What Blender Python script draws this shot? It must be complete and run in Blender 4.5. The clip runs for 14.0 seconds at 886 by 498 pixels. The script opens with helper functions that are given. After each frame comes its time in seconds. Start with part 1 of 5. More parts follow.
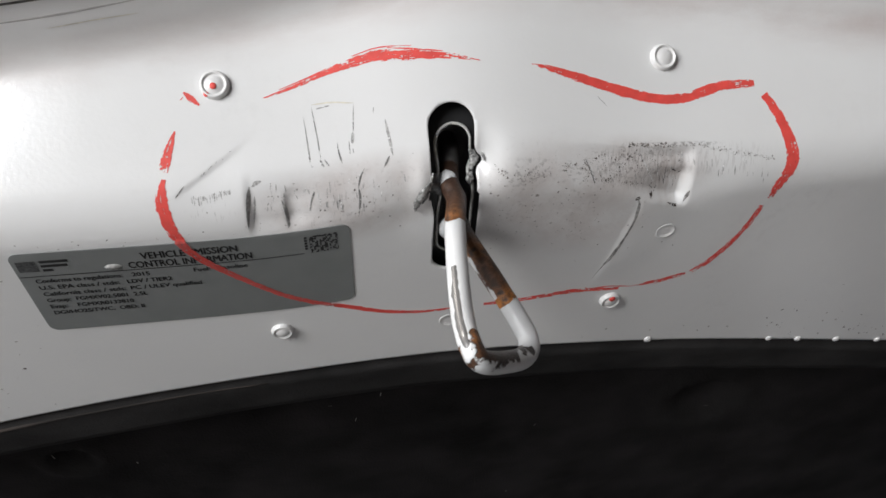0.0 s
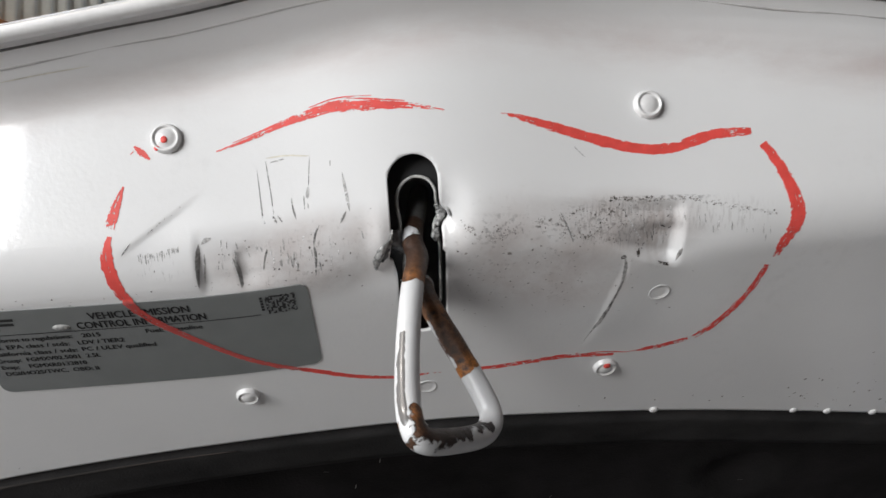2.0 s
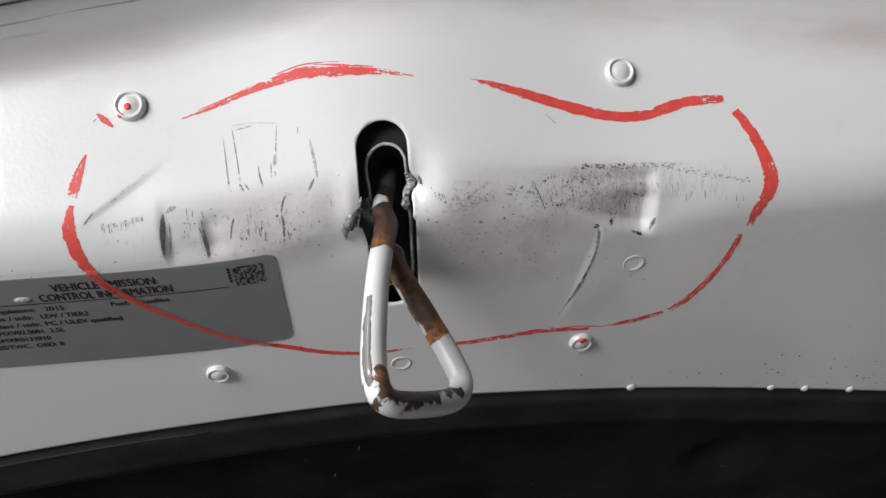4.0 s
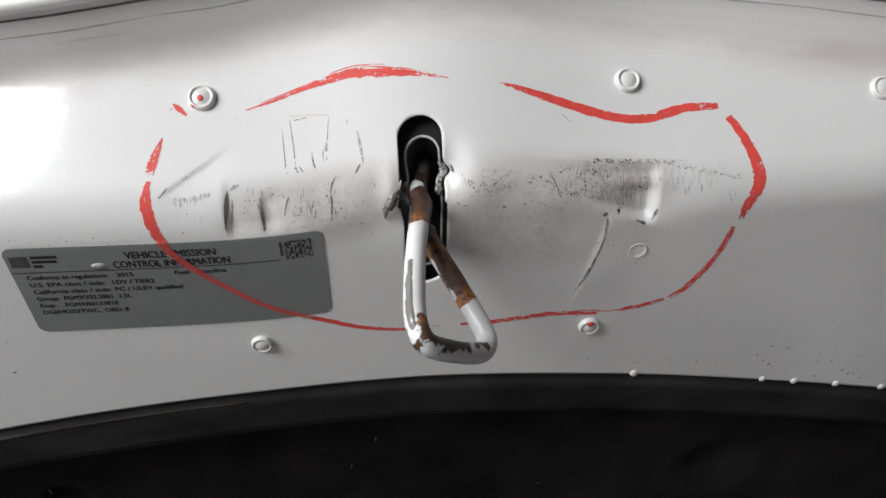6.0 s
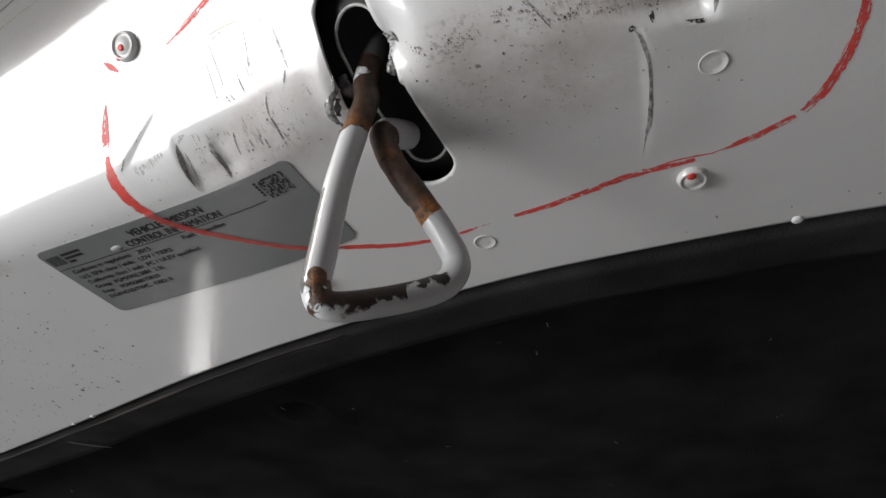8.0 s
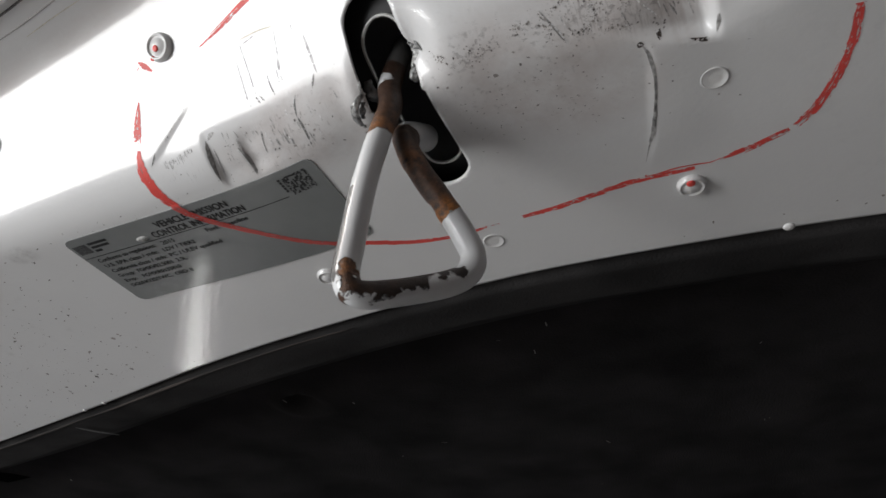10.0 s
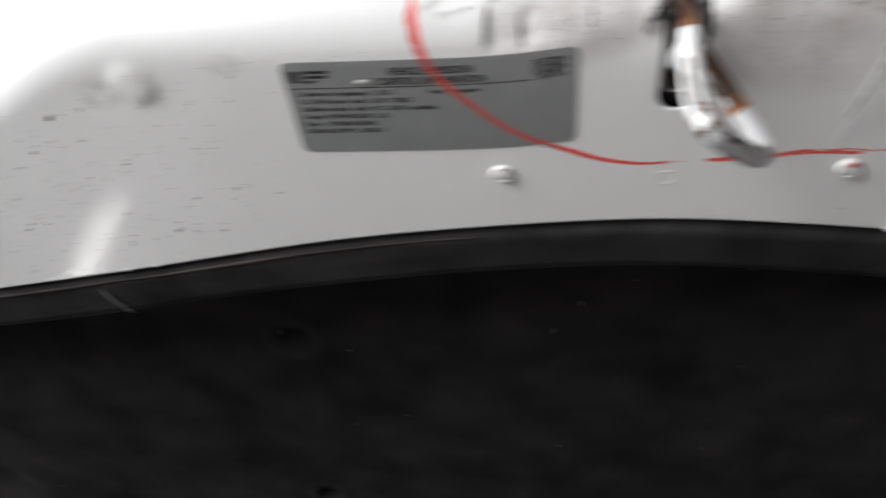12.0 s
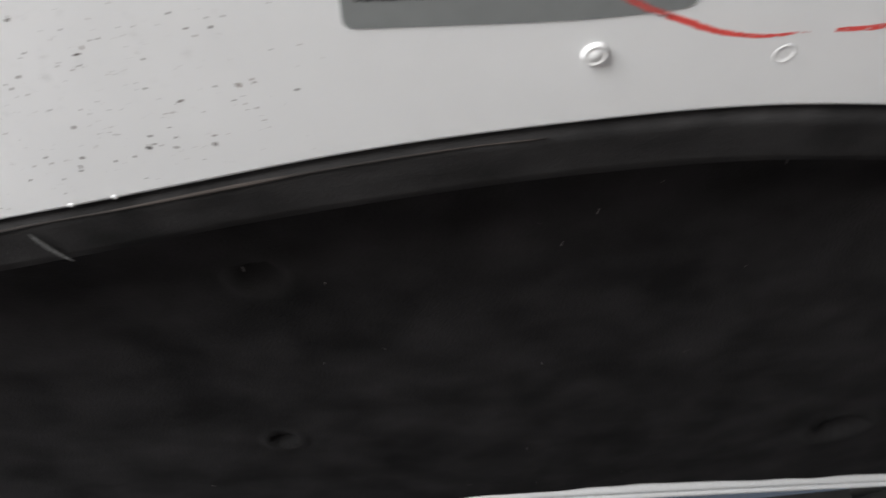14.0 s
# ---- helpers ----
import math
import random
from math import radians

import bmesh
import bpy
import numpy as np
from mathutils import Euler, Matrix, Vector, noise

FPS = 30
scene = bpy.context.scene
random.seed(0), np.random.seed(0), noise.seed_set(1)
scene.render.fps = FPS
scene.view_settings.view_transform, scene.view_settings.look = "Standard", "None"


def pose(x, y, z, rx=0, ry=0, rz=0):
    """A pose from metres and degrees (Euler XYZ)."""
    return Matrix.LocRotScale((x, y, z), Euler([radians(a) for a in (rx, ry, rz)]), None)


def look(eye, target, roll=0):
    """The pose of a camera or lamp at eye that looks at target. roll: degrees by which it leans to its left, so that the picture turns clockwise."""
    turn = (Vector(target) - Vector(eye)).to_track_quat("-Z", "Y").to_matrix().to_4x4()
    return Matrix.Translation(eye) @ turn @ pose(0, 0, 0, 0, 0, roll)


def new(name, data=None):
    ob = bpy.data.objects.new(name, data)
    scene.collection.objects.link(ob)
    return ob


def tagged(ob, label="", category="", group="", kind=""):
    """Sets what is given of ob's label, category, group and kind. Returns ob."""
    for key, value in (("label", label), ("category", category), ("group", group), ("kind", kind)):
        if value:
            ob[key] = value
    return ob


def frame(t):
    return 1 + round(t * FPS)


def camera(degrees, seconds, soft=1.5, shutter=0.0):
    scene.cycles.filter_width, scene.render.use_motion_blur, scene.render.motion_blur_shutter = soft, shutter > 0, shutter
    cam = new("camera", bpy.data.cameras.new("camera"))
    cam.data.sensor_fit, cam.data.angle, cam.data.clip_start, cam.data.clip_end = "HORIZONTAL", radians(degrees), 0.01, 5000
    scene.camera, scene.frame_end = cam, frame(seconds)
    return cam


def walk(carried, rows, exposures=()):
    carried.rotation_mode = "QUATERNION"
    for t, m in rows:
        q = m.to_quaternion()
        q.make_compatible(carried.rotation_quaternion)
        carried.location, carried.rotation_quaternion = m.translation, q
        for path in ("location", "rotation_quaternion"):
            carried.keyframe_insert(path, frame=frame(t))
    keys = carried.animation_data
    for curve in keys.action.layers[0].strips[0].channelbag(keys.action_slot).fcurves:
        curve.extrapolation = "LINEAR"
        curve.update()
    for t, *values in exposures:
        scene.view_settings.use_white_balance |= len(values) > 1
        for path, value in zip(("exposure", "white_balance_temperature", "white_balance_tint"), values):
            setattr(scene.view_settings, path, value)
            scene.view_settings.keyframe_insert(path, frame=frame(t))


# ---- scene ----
import functools

EXPOSURES = [(0, 0.6), (3.0, 0.56), (5.4, 0.70), (6.0, 0.60), (6.6, 0.56), (7.0, 0.66), (7.5, 0.56), (9.8, 0.26), (10.6, 0.26), (11.5, 0.76), (12.0, 1.05), (12.5, 0.36), (13.0, 0.50), (13.2, 0.84), (13.5, 1.08), (14, 1.42)]

cam = camera(63.77, 14.0, 1.5, 0.4)

# seconds, place, then yaw to the left, pitch up and roll, in degrees
STEPS = [
    (0, -0.0515, 0.1092, 1.5110, -7.94, 6.34, -6.19),
    (0.5, -0.0299, 0.1147, 1.5103, -5.95, 8.21, -5.15),
    (1, -0.0111, 0.1094, 1.5136, -4.44, 10.54, -5.72),
    (1.5, -0.0077, 0.1180, 1.5140, -4.74, 11.07, -6.09),
    (2, -0.0123, 0.1280, 1.5137, -4.10, 10.99, -5.37),
    (2.5, -0.0210, 0.1472, 1.5137, -5.15, 10.41, -5.34),
    (3, -0.0190, 0.1509, 1.5118, -5.70, 10.55, -5.55),
    (3.2, -0.0164, 0.1475, 1.5082, -5.59, 10.82, -5.53),
    (5.3, 0.0017, 0.1098, 1.4860, -4.47, 11.56, -6.37),
    (5.5, -0.0064, 0.1046, 1.4802, -3.84, 11.94, -5.51),
    (6, -0.0233, 0.1035, 1.4685, -5.32, 14.22, -4.60),
    (6.5, -0.0281, 0.0994, 1.4686, -5.74, 14.23, -4.92),
    (7, 0.0089, 0.0878, 1.4747, 5.65, 9.12, -7.47),
    (7.2, 0.0396, 0.1096, 1.4772, 13.11, 7.17, -8.20),
    (7.5, 0.0806, 0.1690, 1.4865, 18.64, 5.40, -12.35),
    (7.7, 0.0926, 0.1913, 1.4883, 21.25, 5.29, -14.28),
    (9.8, 0.0965, 0.1713, 1.4852, 21.78, 6.18, -13.13),
    (10, 0.0919, 0.1717, 1.4861, 20.87, 5.42, -12.70),
    (10.5, 0.0822, 0.1642, 1.4844, 21.17, 5.77, -12.02),
    (11, 0.0633, 0.1752, 1.4688, 17.31, 4.41, -8.62),
    (11.5, 0.0578, 0.1318, 1.4385, 13.55, 6.02, -4.96),
    (11.8, -0.0050, 0.1023, 1.4343, 6.73, 6.10, -2.31),
    (12, -0.0709, 0.1118, 1.4198, 7.17, 9.18, 0.10),
    (12.1, -0.1195, 0.1087, 1.4229, 7.87, 8.92, 0.22),
    (12.3, -0.2105, 0.1096, 1.4442, 6.72, 7.44, -1.01),
    (12.5, -0.2528, 0.1220, 1.4525, 5.57, 5.48, -1.70),
    (12.7, -0.2870, 0.1430, 1.4448, 2.83, 3.20, -0.88),
    (13, -0.2952, 0.1615, 1.4288, 1.12, 2.43, 1.02),
    (13.3, -0.2834, 0.1804, 1.4313, 0.84, 2.20, 0.48),
    (13.5, -0.2812, 0.1745, 1.4307, -1.23, 2.95, -0.73),
    (13.6, -0.2604, 0.1797, 1.4358, -0.04, 2.42, -1.37),
    (13.7, -0.2422, 0.1813, 1.4355, -0.73, 2.35, -2.63),
    (13.8, -0.2164, 0.1858, 1.4361, -1.68, 1.86, -3.86),
    (13.9, -0.1944, 0.1883, 1.4343, -3.88, 1.37, -4.94),
    (14, -0.1731, 0.1865, 1.4335, -3.57, 1.77, -4.58),
]


def stand(x, y, z, yaw, pitch, roll):
    return pose(x, y, z, 0, 0, yaw) @ pose(0, 0, 0, 90 + pitch) @ pose(0, 0, 0, 0, 0, roll)


walk(cam, [(s[0], stand(*s[1:])) for s in STEPS], EXPOSURES)

# ---- sky and sun ----
world = bpy.data.worlds.new("sky")
scene.world = world
world.use_nodes = True
wn = world.node_tree.nodes
sky = wn.new("ShaderNodeTexSky")
sky.sky_type, sky.sun_disc = "NISHITA", False
sky.sun_elevation, sky.sun_rotation = radians(48), radians(-100)
sky.dust_density = 3.0
wn["Background"].inputs[1].default_value = 0.15
world.node_tree.links.new(sky.outputs[0], wn["Background"].inputs[0])
sun = new("sun", bpy.data.lights.new("sun", "SUN"))
sun.data.energy, sun.data.angle, sun.data.color = 0.8, radians(12), (1.0, 0.97, 0.93)
sun.matrix_world = look((-6, -1, 7), (0, 0, 0))


# area lamp standing in for daylight from an unseen opening on the left
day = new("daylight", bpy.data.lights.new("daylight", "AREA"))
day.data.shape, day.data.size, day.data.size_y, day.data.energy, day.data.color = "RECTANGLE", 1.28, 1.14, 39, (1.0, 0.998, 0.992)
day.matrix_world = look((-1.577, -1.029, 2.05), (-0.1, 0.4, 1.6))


# ---- materials ----
def mat(name, colour, rough=0.5, metal=0.0, coat=0.0, vary=0.1, scale=40, bump=0.0, bump_scale=400, coat_rough=0.05):
    m = bpy.data.materials.new(name)
    m.use_nodes = True
    t = m.node_tree
    b = t.nodes["Principled BSDF"]
    co = t.nodes.new("ShaderNodeTexCoord")
    n1, n2 = t.nodes.new("ShaderNodeTexNoise"), t.nodes.new("ShaderNodeTexNoise")
    n1.inputs["Scale"].default_value, n1.inputs["Detail"].default_value = scale, 6
    n2.inputs["Scale"].default_value, n2.inputs["Detail"].default_value = bump_scale, 4
    ramp = t.nodes.new("ShaderNodeValToRGB")
    lo, hi = [max(c * (1 - vary), 0) for c in colour], [min(c * (1 + vary), 1) for c in colour]
    ramp.color_ramp.elements[0].position, ramp.color_ramp.elements[1].position = 0.3, 0.7
    ramp.color_ramp.elements[0].color, ramp.color_ramp.elements[1].color = (*lo, 1), (*hi, 1)
    for n in (n1, n2):
        t.links.new(co.outputs["Object"], n.inputs["Vector"])
    t.links.new(n1.outputs["Fac"], ramp.inputs["Fac"])
    t.links.new(ramp.outputs["Color"], b.inputs["Base Color"])
    b.inputs["Roughness"].default_value, b.inputs["Metallic"].default_value = rough, metal
    b.inputs["Coat Weight"].default_value, b.inputs["Coat Roughness"].default_value = coat, coat_rough
    if bump:
        bp = t.nodes.new("ShaderNodeBump")
        bp.inputs["Strength"].default_value, bp.inputs["Distance"].default_value = 1.0, bump
        t.links.new(n2.outputs["Fac"], bp.inputs["Height"])
        t.links.new(bp.outputs["Normal"], b.inputs["Normal"])
        t.links.new(bp.outputs["Normal"], b.inputs["Coat Normal"])
    return m


def node(t, kind, **given):
    n = t.nodes.new(kind)
    for key, value in given.items():
        n.inputs[key].default_value = value
    return n


def sums(t, op, a, b=None):
    n = t.nodes.new("ShaderNodeMath")
    n.operation, n.use_clamp = op, op == "MULTIPLY"
    for i, v in enumerate((a, b)):
        if v is None:
            continue
        if isinstance(v, (int, float)):
            n.inputs[i].default_value = v
        else:
            t.links.new(v, n.inputs[i])
    return n.outputs[0]


def steps(t, value, lo, hi, a=0.0, b=1.0):
    n = t.nodes.new("ShaderNodeMapRange")
    n.interpolation_type = "SMOOTHSTEP"
    n.inputs[1].default_value, n.inputs[2].default_value, n.inputs[3].default_value, n.inputs[4].default_value = lo, hi, a, b
    t.links.new(value, n.inputs[0])
    return n.outputs[0]


def car_paint():
    """White enamel with rubbed-in dirt where the latch has scraped the fold; the run attribute is the length along the section."""
    m = mat("white_enamel", (0.775, 0.775, 0.775), 0.38, 0, 0.7, 0.02, 18, 0.00007, 480, 0.06)
    t = m.node_tree
    b = t.nodes["Principled BSDF"]
    base = b.inputs["Base Color"].links[0].from_socket
    co = t.nodes.new("ShaderNodeTexCoord")
    sep = t.nodes.new("ShaderNodeSeparateXYZ")
    t.links.new(co.outputs["Object"], sep.inputs[0])
    at = t.nodes.new("ShaderNodeAttribute")
    at.attribute_name = "run"
    x, v = sep.outputs[0], at.outputs["Fac"]
    place = t.nodes.new("ShaderNodeCombineXYZ")
    t.links.new(x, place.inputs[0])
    t.links.new(v, place.inputs[1])

    def blot(cx, cv, rx, rv, tilt=0.0):
        dx, dv = sums(t, "SUBTRACT", x, cx), sums(t, "SUBTRACT", v, cv)
        dv = sums(t, "SUBTRACT", dv, sums(t, "DIVIDE", dx, 1 / tilt)) if tilt else dv
        d = sums(t, "ADD", sums(t, "POWER", sums(t, "ABSOLUTE", sums(t, "DIVIDE", dx, rx)), 2.0), sums(t, "POWER", sums(t, "ABSOLUTE", sums(t, "DIVIDE", dv, rv)), 2.0))
        return steps(t, d, 0.1, 1.0, 1.0, 0.0)

    def noise_of(scale, stretch, lo, hi, turn=0.0):
        mp = t.nodes.new("ShaderNodeMapping")
        mp.inputs["Scale"].default_value = stretch
        mp.inputs["Rotation"].default_value = (0, 0, radians(turn))
        t.links.new(place.outputs[0], mp.inputs[0])
        n = node(t, "ShaderNodeTexNoise", Scale=scale, Detail=7.0, Roughness=0.65)
        t.links.new(mp.outputs[0], n.inputs["Vector"])
        return steps(t, n.outputs["Fac"], lo, hi)

    def lay(under, colour, mask):
        mix = t.nodes.new("ShaderNodeMix")
        mix.data_type = "RGBA"
        t.links.new(mask, mix.inputs[0])
        t.links.new(under, mix.inputs[6])
        mix.inputs[7].default_value = (*colour, 1)
        return mix.outputs[2]

    def most(*masks):
        return functools.reduce(lambda p, q: sums(t, "MAXIMUM", p, q), masks)

    def times(*masks):
        return functools.reduce(lambda p, q: sums(t, "MULTIPLY", p, q), masks)

    # brown film, heaviest below the fold
    film = times(most(blot(0.050, -0.018, 0.052, 0.038), blot(0.083, 0.001, 0.042, 0.018), blot(-0.045, -0.006, 0.055, 0.024)), noise_of(45, (1, 1, 1), 0.15, 0.75))
    base = lay(base, (0.37, 0.30, 0.275), times(film, 0.54))
    # fine soot, blown into the film
    soot = times(most(blot(0.045, -0.014, 0.055, 0.036), blot(-0.045, -0.006, 0.050, 0.022)), noise_of(420, (1, 1, 1), 0.52, 0.75), noise_of(50, (1, 1, 1), 0.4, 0.65))
    base = lay(base, (0.13, 0.105, 0.10), times(soot, 0.5))
    # dark spatter along the fold
    spatter = times(most(blot(0.040, -0.001, 0.026, 0.0065), blot(0.082, 0.004, 0.032, 0.011), times(blot(0.028, -0.003, 0.012, 0.008), 0.9)),
                    noise_of(430, (0.8, 1, 1), 0.53, 0.60), noise_of(110, (1, 1, 1), 0.38, 0.52))
    base = lay(base, (0.035, 0.028, 0.026), times(spatter, 0.38))
    pocket = times(blot(0.086, 0.000, 0.024, 0.0145), noise_of(120, (1.4, 0.5, 1), 0.25, 0.7))
    base = lay(base, (0.27, 0.205, 0.18), times(pocket, 0.18))
    # upright scratches through the rubbed facet
    streaks = times(most(blot(0.083, 0.002, 0.027, 0.014), times(blot(0.122, 0.004, 0.030, 0.010), 0.6)), noise_of(800, (1.3, 0.2, 1), 0.50, 0.61, 6))
    base = lay(base, (0.12, 0.090, 0.080), times(streaks, 0.34))
    scuffs = times(most(blot(-0.052, -0.004, 0.038, 0.013), times(blot(-0.104, -0.001, 0.013, 0.006), 0.9)), noise_of(800, (1.3, 0.2, 1), 0.56, 0.65, -4), noise_of(90, (1, 1, 1), 0.40, 0.6))
    base = lay(base, (0.13, 0.12, 0.12), times(scuffs, 0.5))
    rub = times(blot(0.0985, -0.004, 0.0095, 0.018), noise_of(300, (1.6, 0.22, 1), 0.33, 0.58))
    base = lay(base, (0.27, 0.195, 0.165), times(rub, 0.32))
    rim = times(blot(0.100, 0.0122, 0.024, 0.0016), noise_of(700, (0.8, 1, 1), 0.48, 0.58))
    tail = times(blot(0.127, 0.0078, 0.024, 0.0014, -0.24), noise_of(700, (0.8, 1, 1), 0.52, 0.62))
    base = lay(base, (0.05, 0.045, 0.042), times(most(rim, tail), 0.55))
    grey = times(noise_of(9, (1, 1, 1), 0.5, 0.85), noise_of(160, (1, 1, 1), 0.45, 0.7))
    base = lay(base, (0.52, 0.51, 0.50), times(grey, 0.35))
    # grime round the drain hole and towards the corner
    grime = most(times(most(blot(-0.497, -0.020, 0.020, 0.013, -0.7), blot(-0.475, -0.009, 0.016, 0.007), times(blot(-0.524, -0.075, 0.02, 0.03), 0.7), blot(-0.283, -0.025, 0.016, 0.012), blot(-0.214, -0.014, 0.012, 0.007)), noise_of(120, (1, 1, 1), 0.30, 0.85)),
                 times(blot(-0.36, -0.06, 0.18, 0.05), noise_of(130, (1, 1, 1), 0.55, 0.8), 0.35))
    base = lay(base, (0.22, 0.20, 0.185), times(grime, 0.6))
    # brownish film under the front roll, deepened to put its shade into the colour
    top = t.nodes.new("ShaderNodeAttribute")
    top.attribute_name = "below_hem"
    shaded_film = times(steps(t, top.outputs["Fac"], 0.020, 0.036), steps(t, top.outputs["Fac"], 0.034, 0.056, 1.0, 0.0), noise_of(26, (0.35, 1, 1), 0.25, 0.75))
    base = lay(base, (0.50, 0.405, 0.385), times(shaded_film, 0.62))
    smear = times(steps(t, top.outputs["Fac"], 0.005, 0.010, 1.0, 0.0), noise_of(60, (0.25, 1, 1), 0.45, 0.7))
    base = lay(base, (0.33, 0.29, 0.27), times(smear, 0.55))
    t.links.new(base, b.inputs["Base Color"])
    dull = most(film, spatter, streaks, times(rub, 0.8))
    t.links.new(steps(t, dull, 0, 1, 0.38, 0.6), b.inputs["Roughness"])
    t.links.new(steps(t, dull, 0, 0.8, 0.7, 0.05), b.inputs["Coat Weight"])
    return m


def marker_paint():
    """Red paint marker, drawn out dry and streaky along its run."""
    m = mat("red_marker", (0.80, 0.085, 0.070), 0.5, 0, 0.0, 0.10, 200, 0.00003, 900)
    t = m.node_tree
    b = t.nodes["Principled BSDF"]
    co, place, wear = t.nodes.new("ShaderNodeTexCoord"), t.nodes.new("ShaderNodeAttribute"), t.nodes.new("ShaderNodeAttribute")
    place.attribute_name, wear.attribute_name = "brush", "wear"
    hairs = node(t, "ShaderNodeTexNoise", Scale=1.0, Detail=5.0)
    t.links.new(place.outputs["Vector"], hairs.inputs["Vector"])
    n = node(t, "ShaderNodeTexNoise", Scale=650.0, Detail=5.0)
    t.links.new(co.outputs["Object"], n.inputs["Vector"])
    cover = sums(t, "ADD", sums(t, "MULTIPLY", hairs.outputs["Fac"], 0.65), sums(t, "MULTIPLY", n.outputs["Fac"], 0.35))
    thin = t.nodes.new("ShaderNodeAttribute")
    thin.attribute_name = "thin"
    t.links.new(sums(t, "MULTIPLY", steps(t, sums(t, "SUBTRACT", cover, wear.outputs["Fac"]), -0.02, 0.03), sums(t, "SUBTRACT", 1.0, thin.outputs["Fac"])), b.inputs["Alpha"])
    return m


def scratched(name="scraped_grey", colour=(0.21, 0.205, 0.20)):
    """Bared or dirty metal with ragged, broken edges."""
    m = mat(name, colour, 0.55, 0.2 if colour[0] > 0.1 else 0.0, 0, 0.5, 700)
    t = m.node_tree
    co = t.nodes.new("ShaderNodeTexCoord")
    n = node(t, "ShaderNodeTexNoise", Scale=1100.0, Detail=4.0)
    t.links.new(co.outputs["Object"], n.inputs["Vector"])
    t.links.new(steps(t, n.outputs["Fac"], 0.38, 0.50), t.nodes["Principled BSDF"].inputs["Alpha"])
    return m


def rusty_rod():
    """White zinc-rich paint, flaked off to brown rust along parts of the bar; the wear attribute says where."""
    m = mat("worn_white_bar", (0.66, 0.67, 0.68), 0.35, 0, 0.3, 0.05, 90, 0.00006, 700)
    t = m.node_tree
    b = t.nodes["Principled BSDF"]
    base = b.inputs["Base Color"].links[0].from_socket
    co = t.nodes.new("ShaderNodeTexCoord")
    at = t.nodes.new("ShaderNodeAttribute")
    at.attribute_name = "wear"
    n = node(t, "ShaderNodeTexNoise", Scale=125.0, Detail=6.0, Roughness=0.55)
    t.links.new(co.outputs["Object"], n.inputs["Vector"])
    bare = steps(t, sums(t, "ADD", at.outputs["Fac"], sums(t, "SUBTRACT", n.outputs["Fac"], 0.5)), 0.48, 0.53)
    n2 = node(t, "ShaderNodeTexNoise", Scale=300.0, Detail=8.0, Roughness=0.7)
    t.links.new(co.outputs["Object"], n2.inputs["Vector"])
    ramp = t.nodes.new("ShaderNodeValToRGB")
    els = ramp.color_ramp.elements
    els[0].position, els[0].color = 0.34, (0.030, 0.016, 0.011, 1)
    els[1].position, els[1].color = 0.80, (0.165, 0.095, 0.062, 1)
    mid = els.new(0.52)
    mid.color = (0.052, 0.027, 0.018, 1)
    t.links.new(n2.outputs["Fac"], ramp.inputs["Fac"])
    mix = t.nodes.new("ShaderNodeMix")
    mix.data_type = "RGBA"
    t.links.new(bare, mix.inputs[0])
    t.links.new(base, mix.inputs[6])
    ft = t.nodes.new("ShaderNodeAttribute")
    ft.attribute_name = "fresh"
    glow = t.nodes.new("ShaderNodeMix")
    glow.data_type = "RGBA"
    t.links.new(sums(t, "MULTIPLY", ft.outputs["Fac"], steps(t, n2.outputs["Fac"], 0.30, 0.60)), glow.inputs[0])
    t.links.new(ramp.outputs["Color"], glow.inputs[6])
    glow.inputs[7].default_value = (0.46, 0.17, 0.035, 1)
    black = t.nodes.new("ShaderNodeMix")
    black.data_type = "RGBA"
    st = t.nodes.new("ShaderNodeAttribute")
    st.attribute_name = "soot"
    t.links.new(st.outputs["Fac"], black.inputs[0])
    t.links.new(glow.outputs[2], black.inputs[6])
    black.inputs[7].default_value = (0.018, 0.014, 0.013, 1)
    t.links.new(black.outputs[2], mix.inputs[7])
    rb = t.nodes.new("ShaderNodeAttribute")
    rb.attribute_name = "rubbed"
    zinc = t.nodes.new("ShaderNodeMix")
    zinc.data_type = "RGBA"
    t.links.new(steps(t, sums(t, "ADD", rb.outputs["Fac"], sums(t, "SUBTRACT", n.outputs["Fac"], 0.5)), 0.26, 0.32), zinc.inputs[0])
    t.links.new(mix.outputs[2], zinc.inputs[6])
    zinc.inputs[7].default_value = (0.115, 0.112, 0.11, 1)
    t.links.new(zinc.outputs[2], b.inputs["Base Color"])
    t.links.new(steps(t, bare, 0, 1, 0.35, 0.40), b.inputs["Roughness"])
    t.links.new(steps(t, bare, 0, 1, 0.3, 0.0), b.inputs["Coat Weight"])
    bp = t.nodes.new("ShaderNodeBump")
    bp.inputs["Strength"].default_value, bp.inputs["Distance"].default_value = 1.0, 0.0011
    h = sums(t, "SUBTRACT", sums(t, "MULTIPLY", sums(t, "MULTIPLY", bare, n2.outputs["Fac"]), 0.6), bare)
    t.links.new(h, bp.inputs["Height"])
    t.links.new(bp.outputs["Normal"], b.inputs["Normal"])
    return m


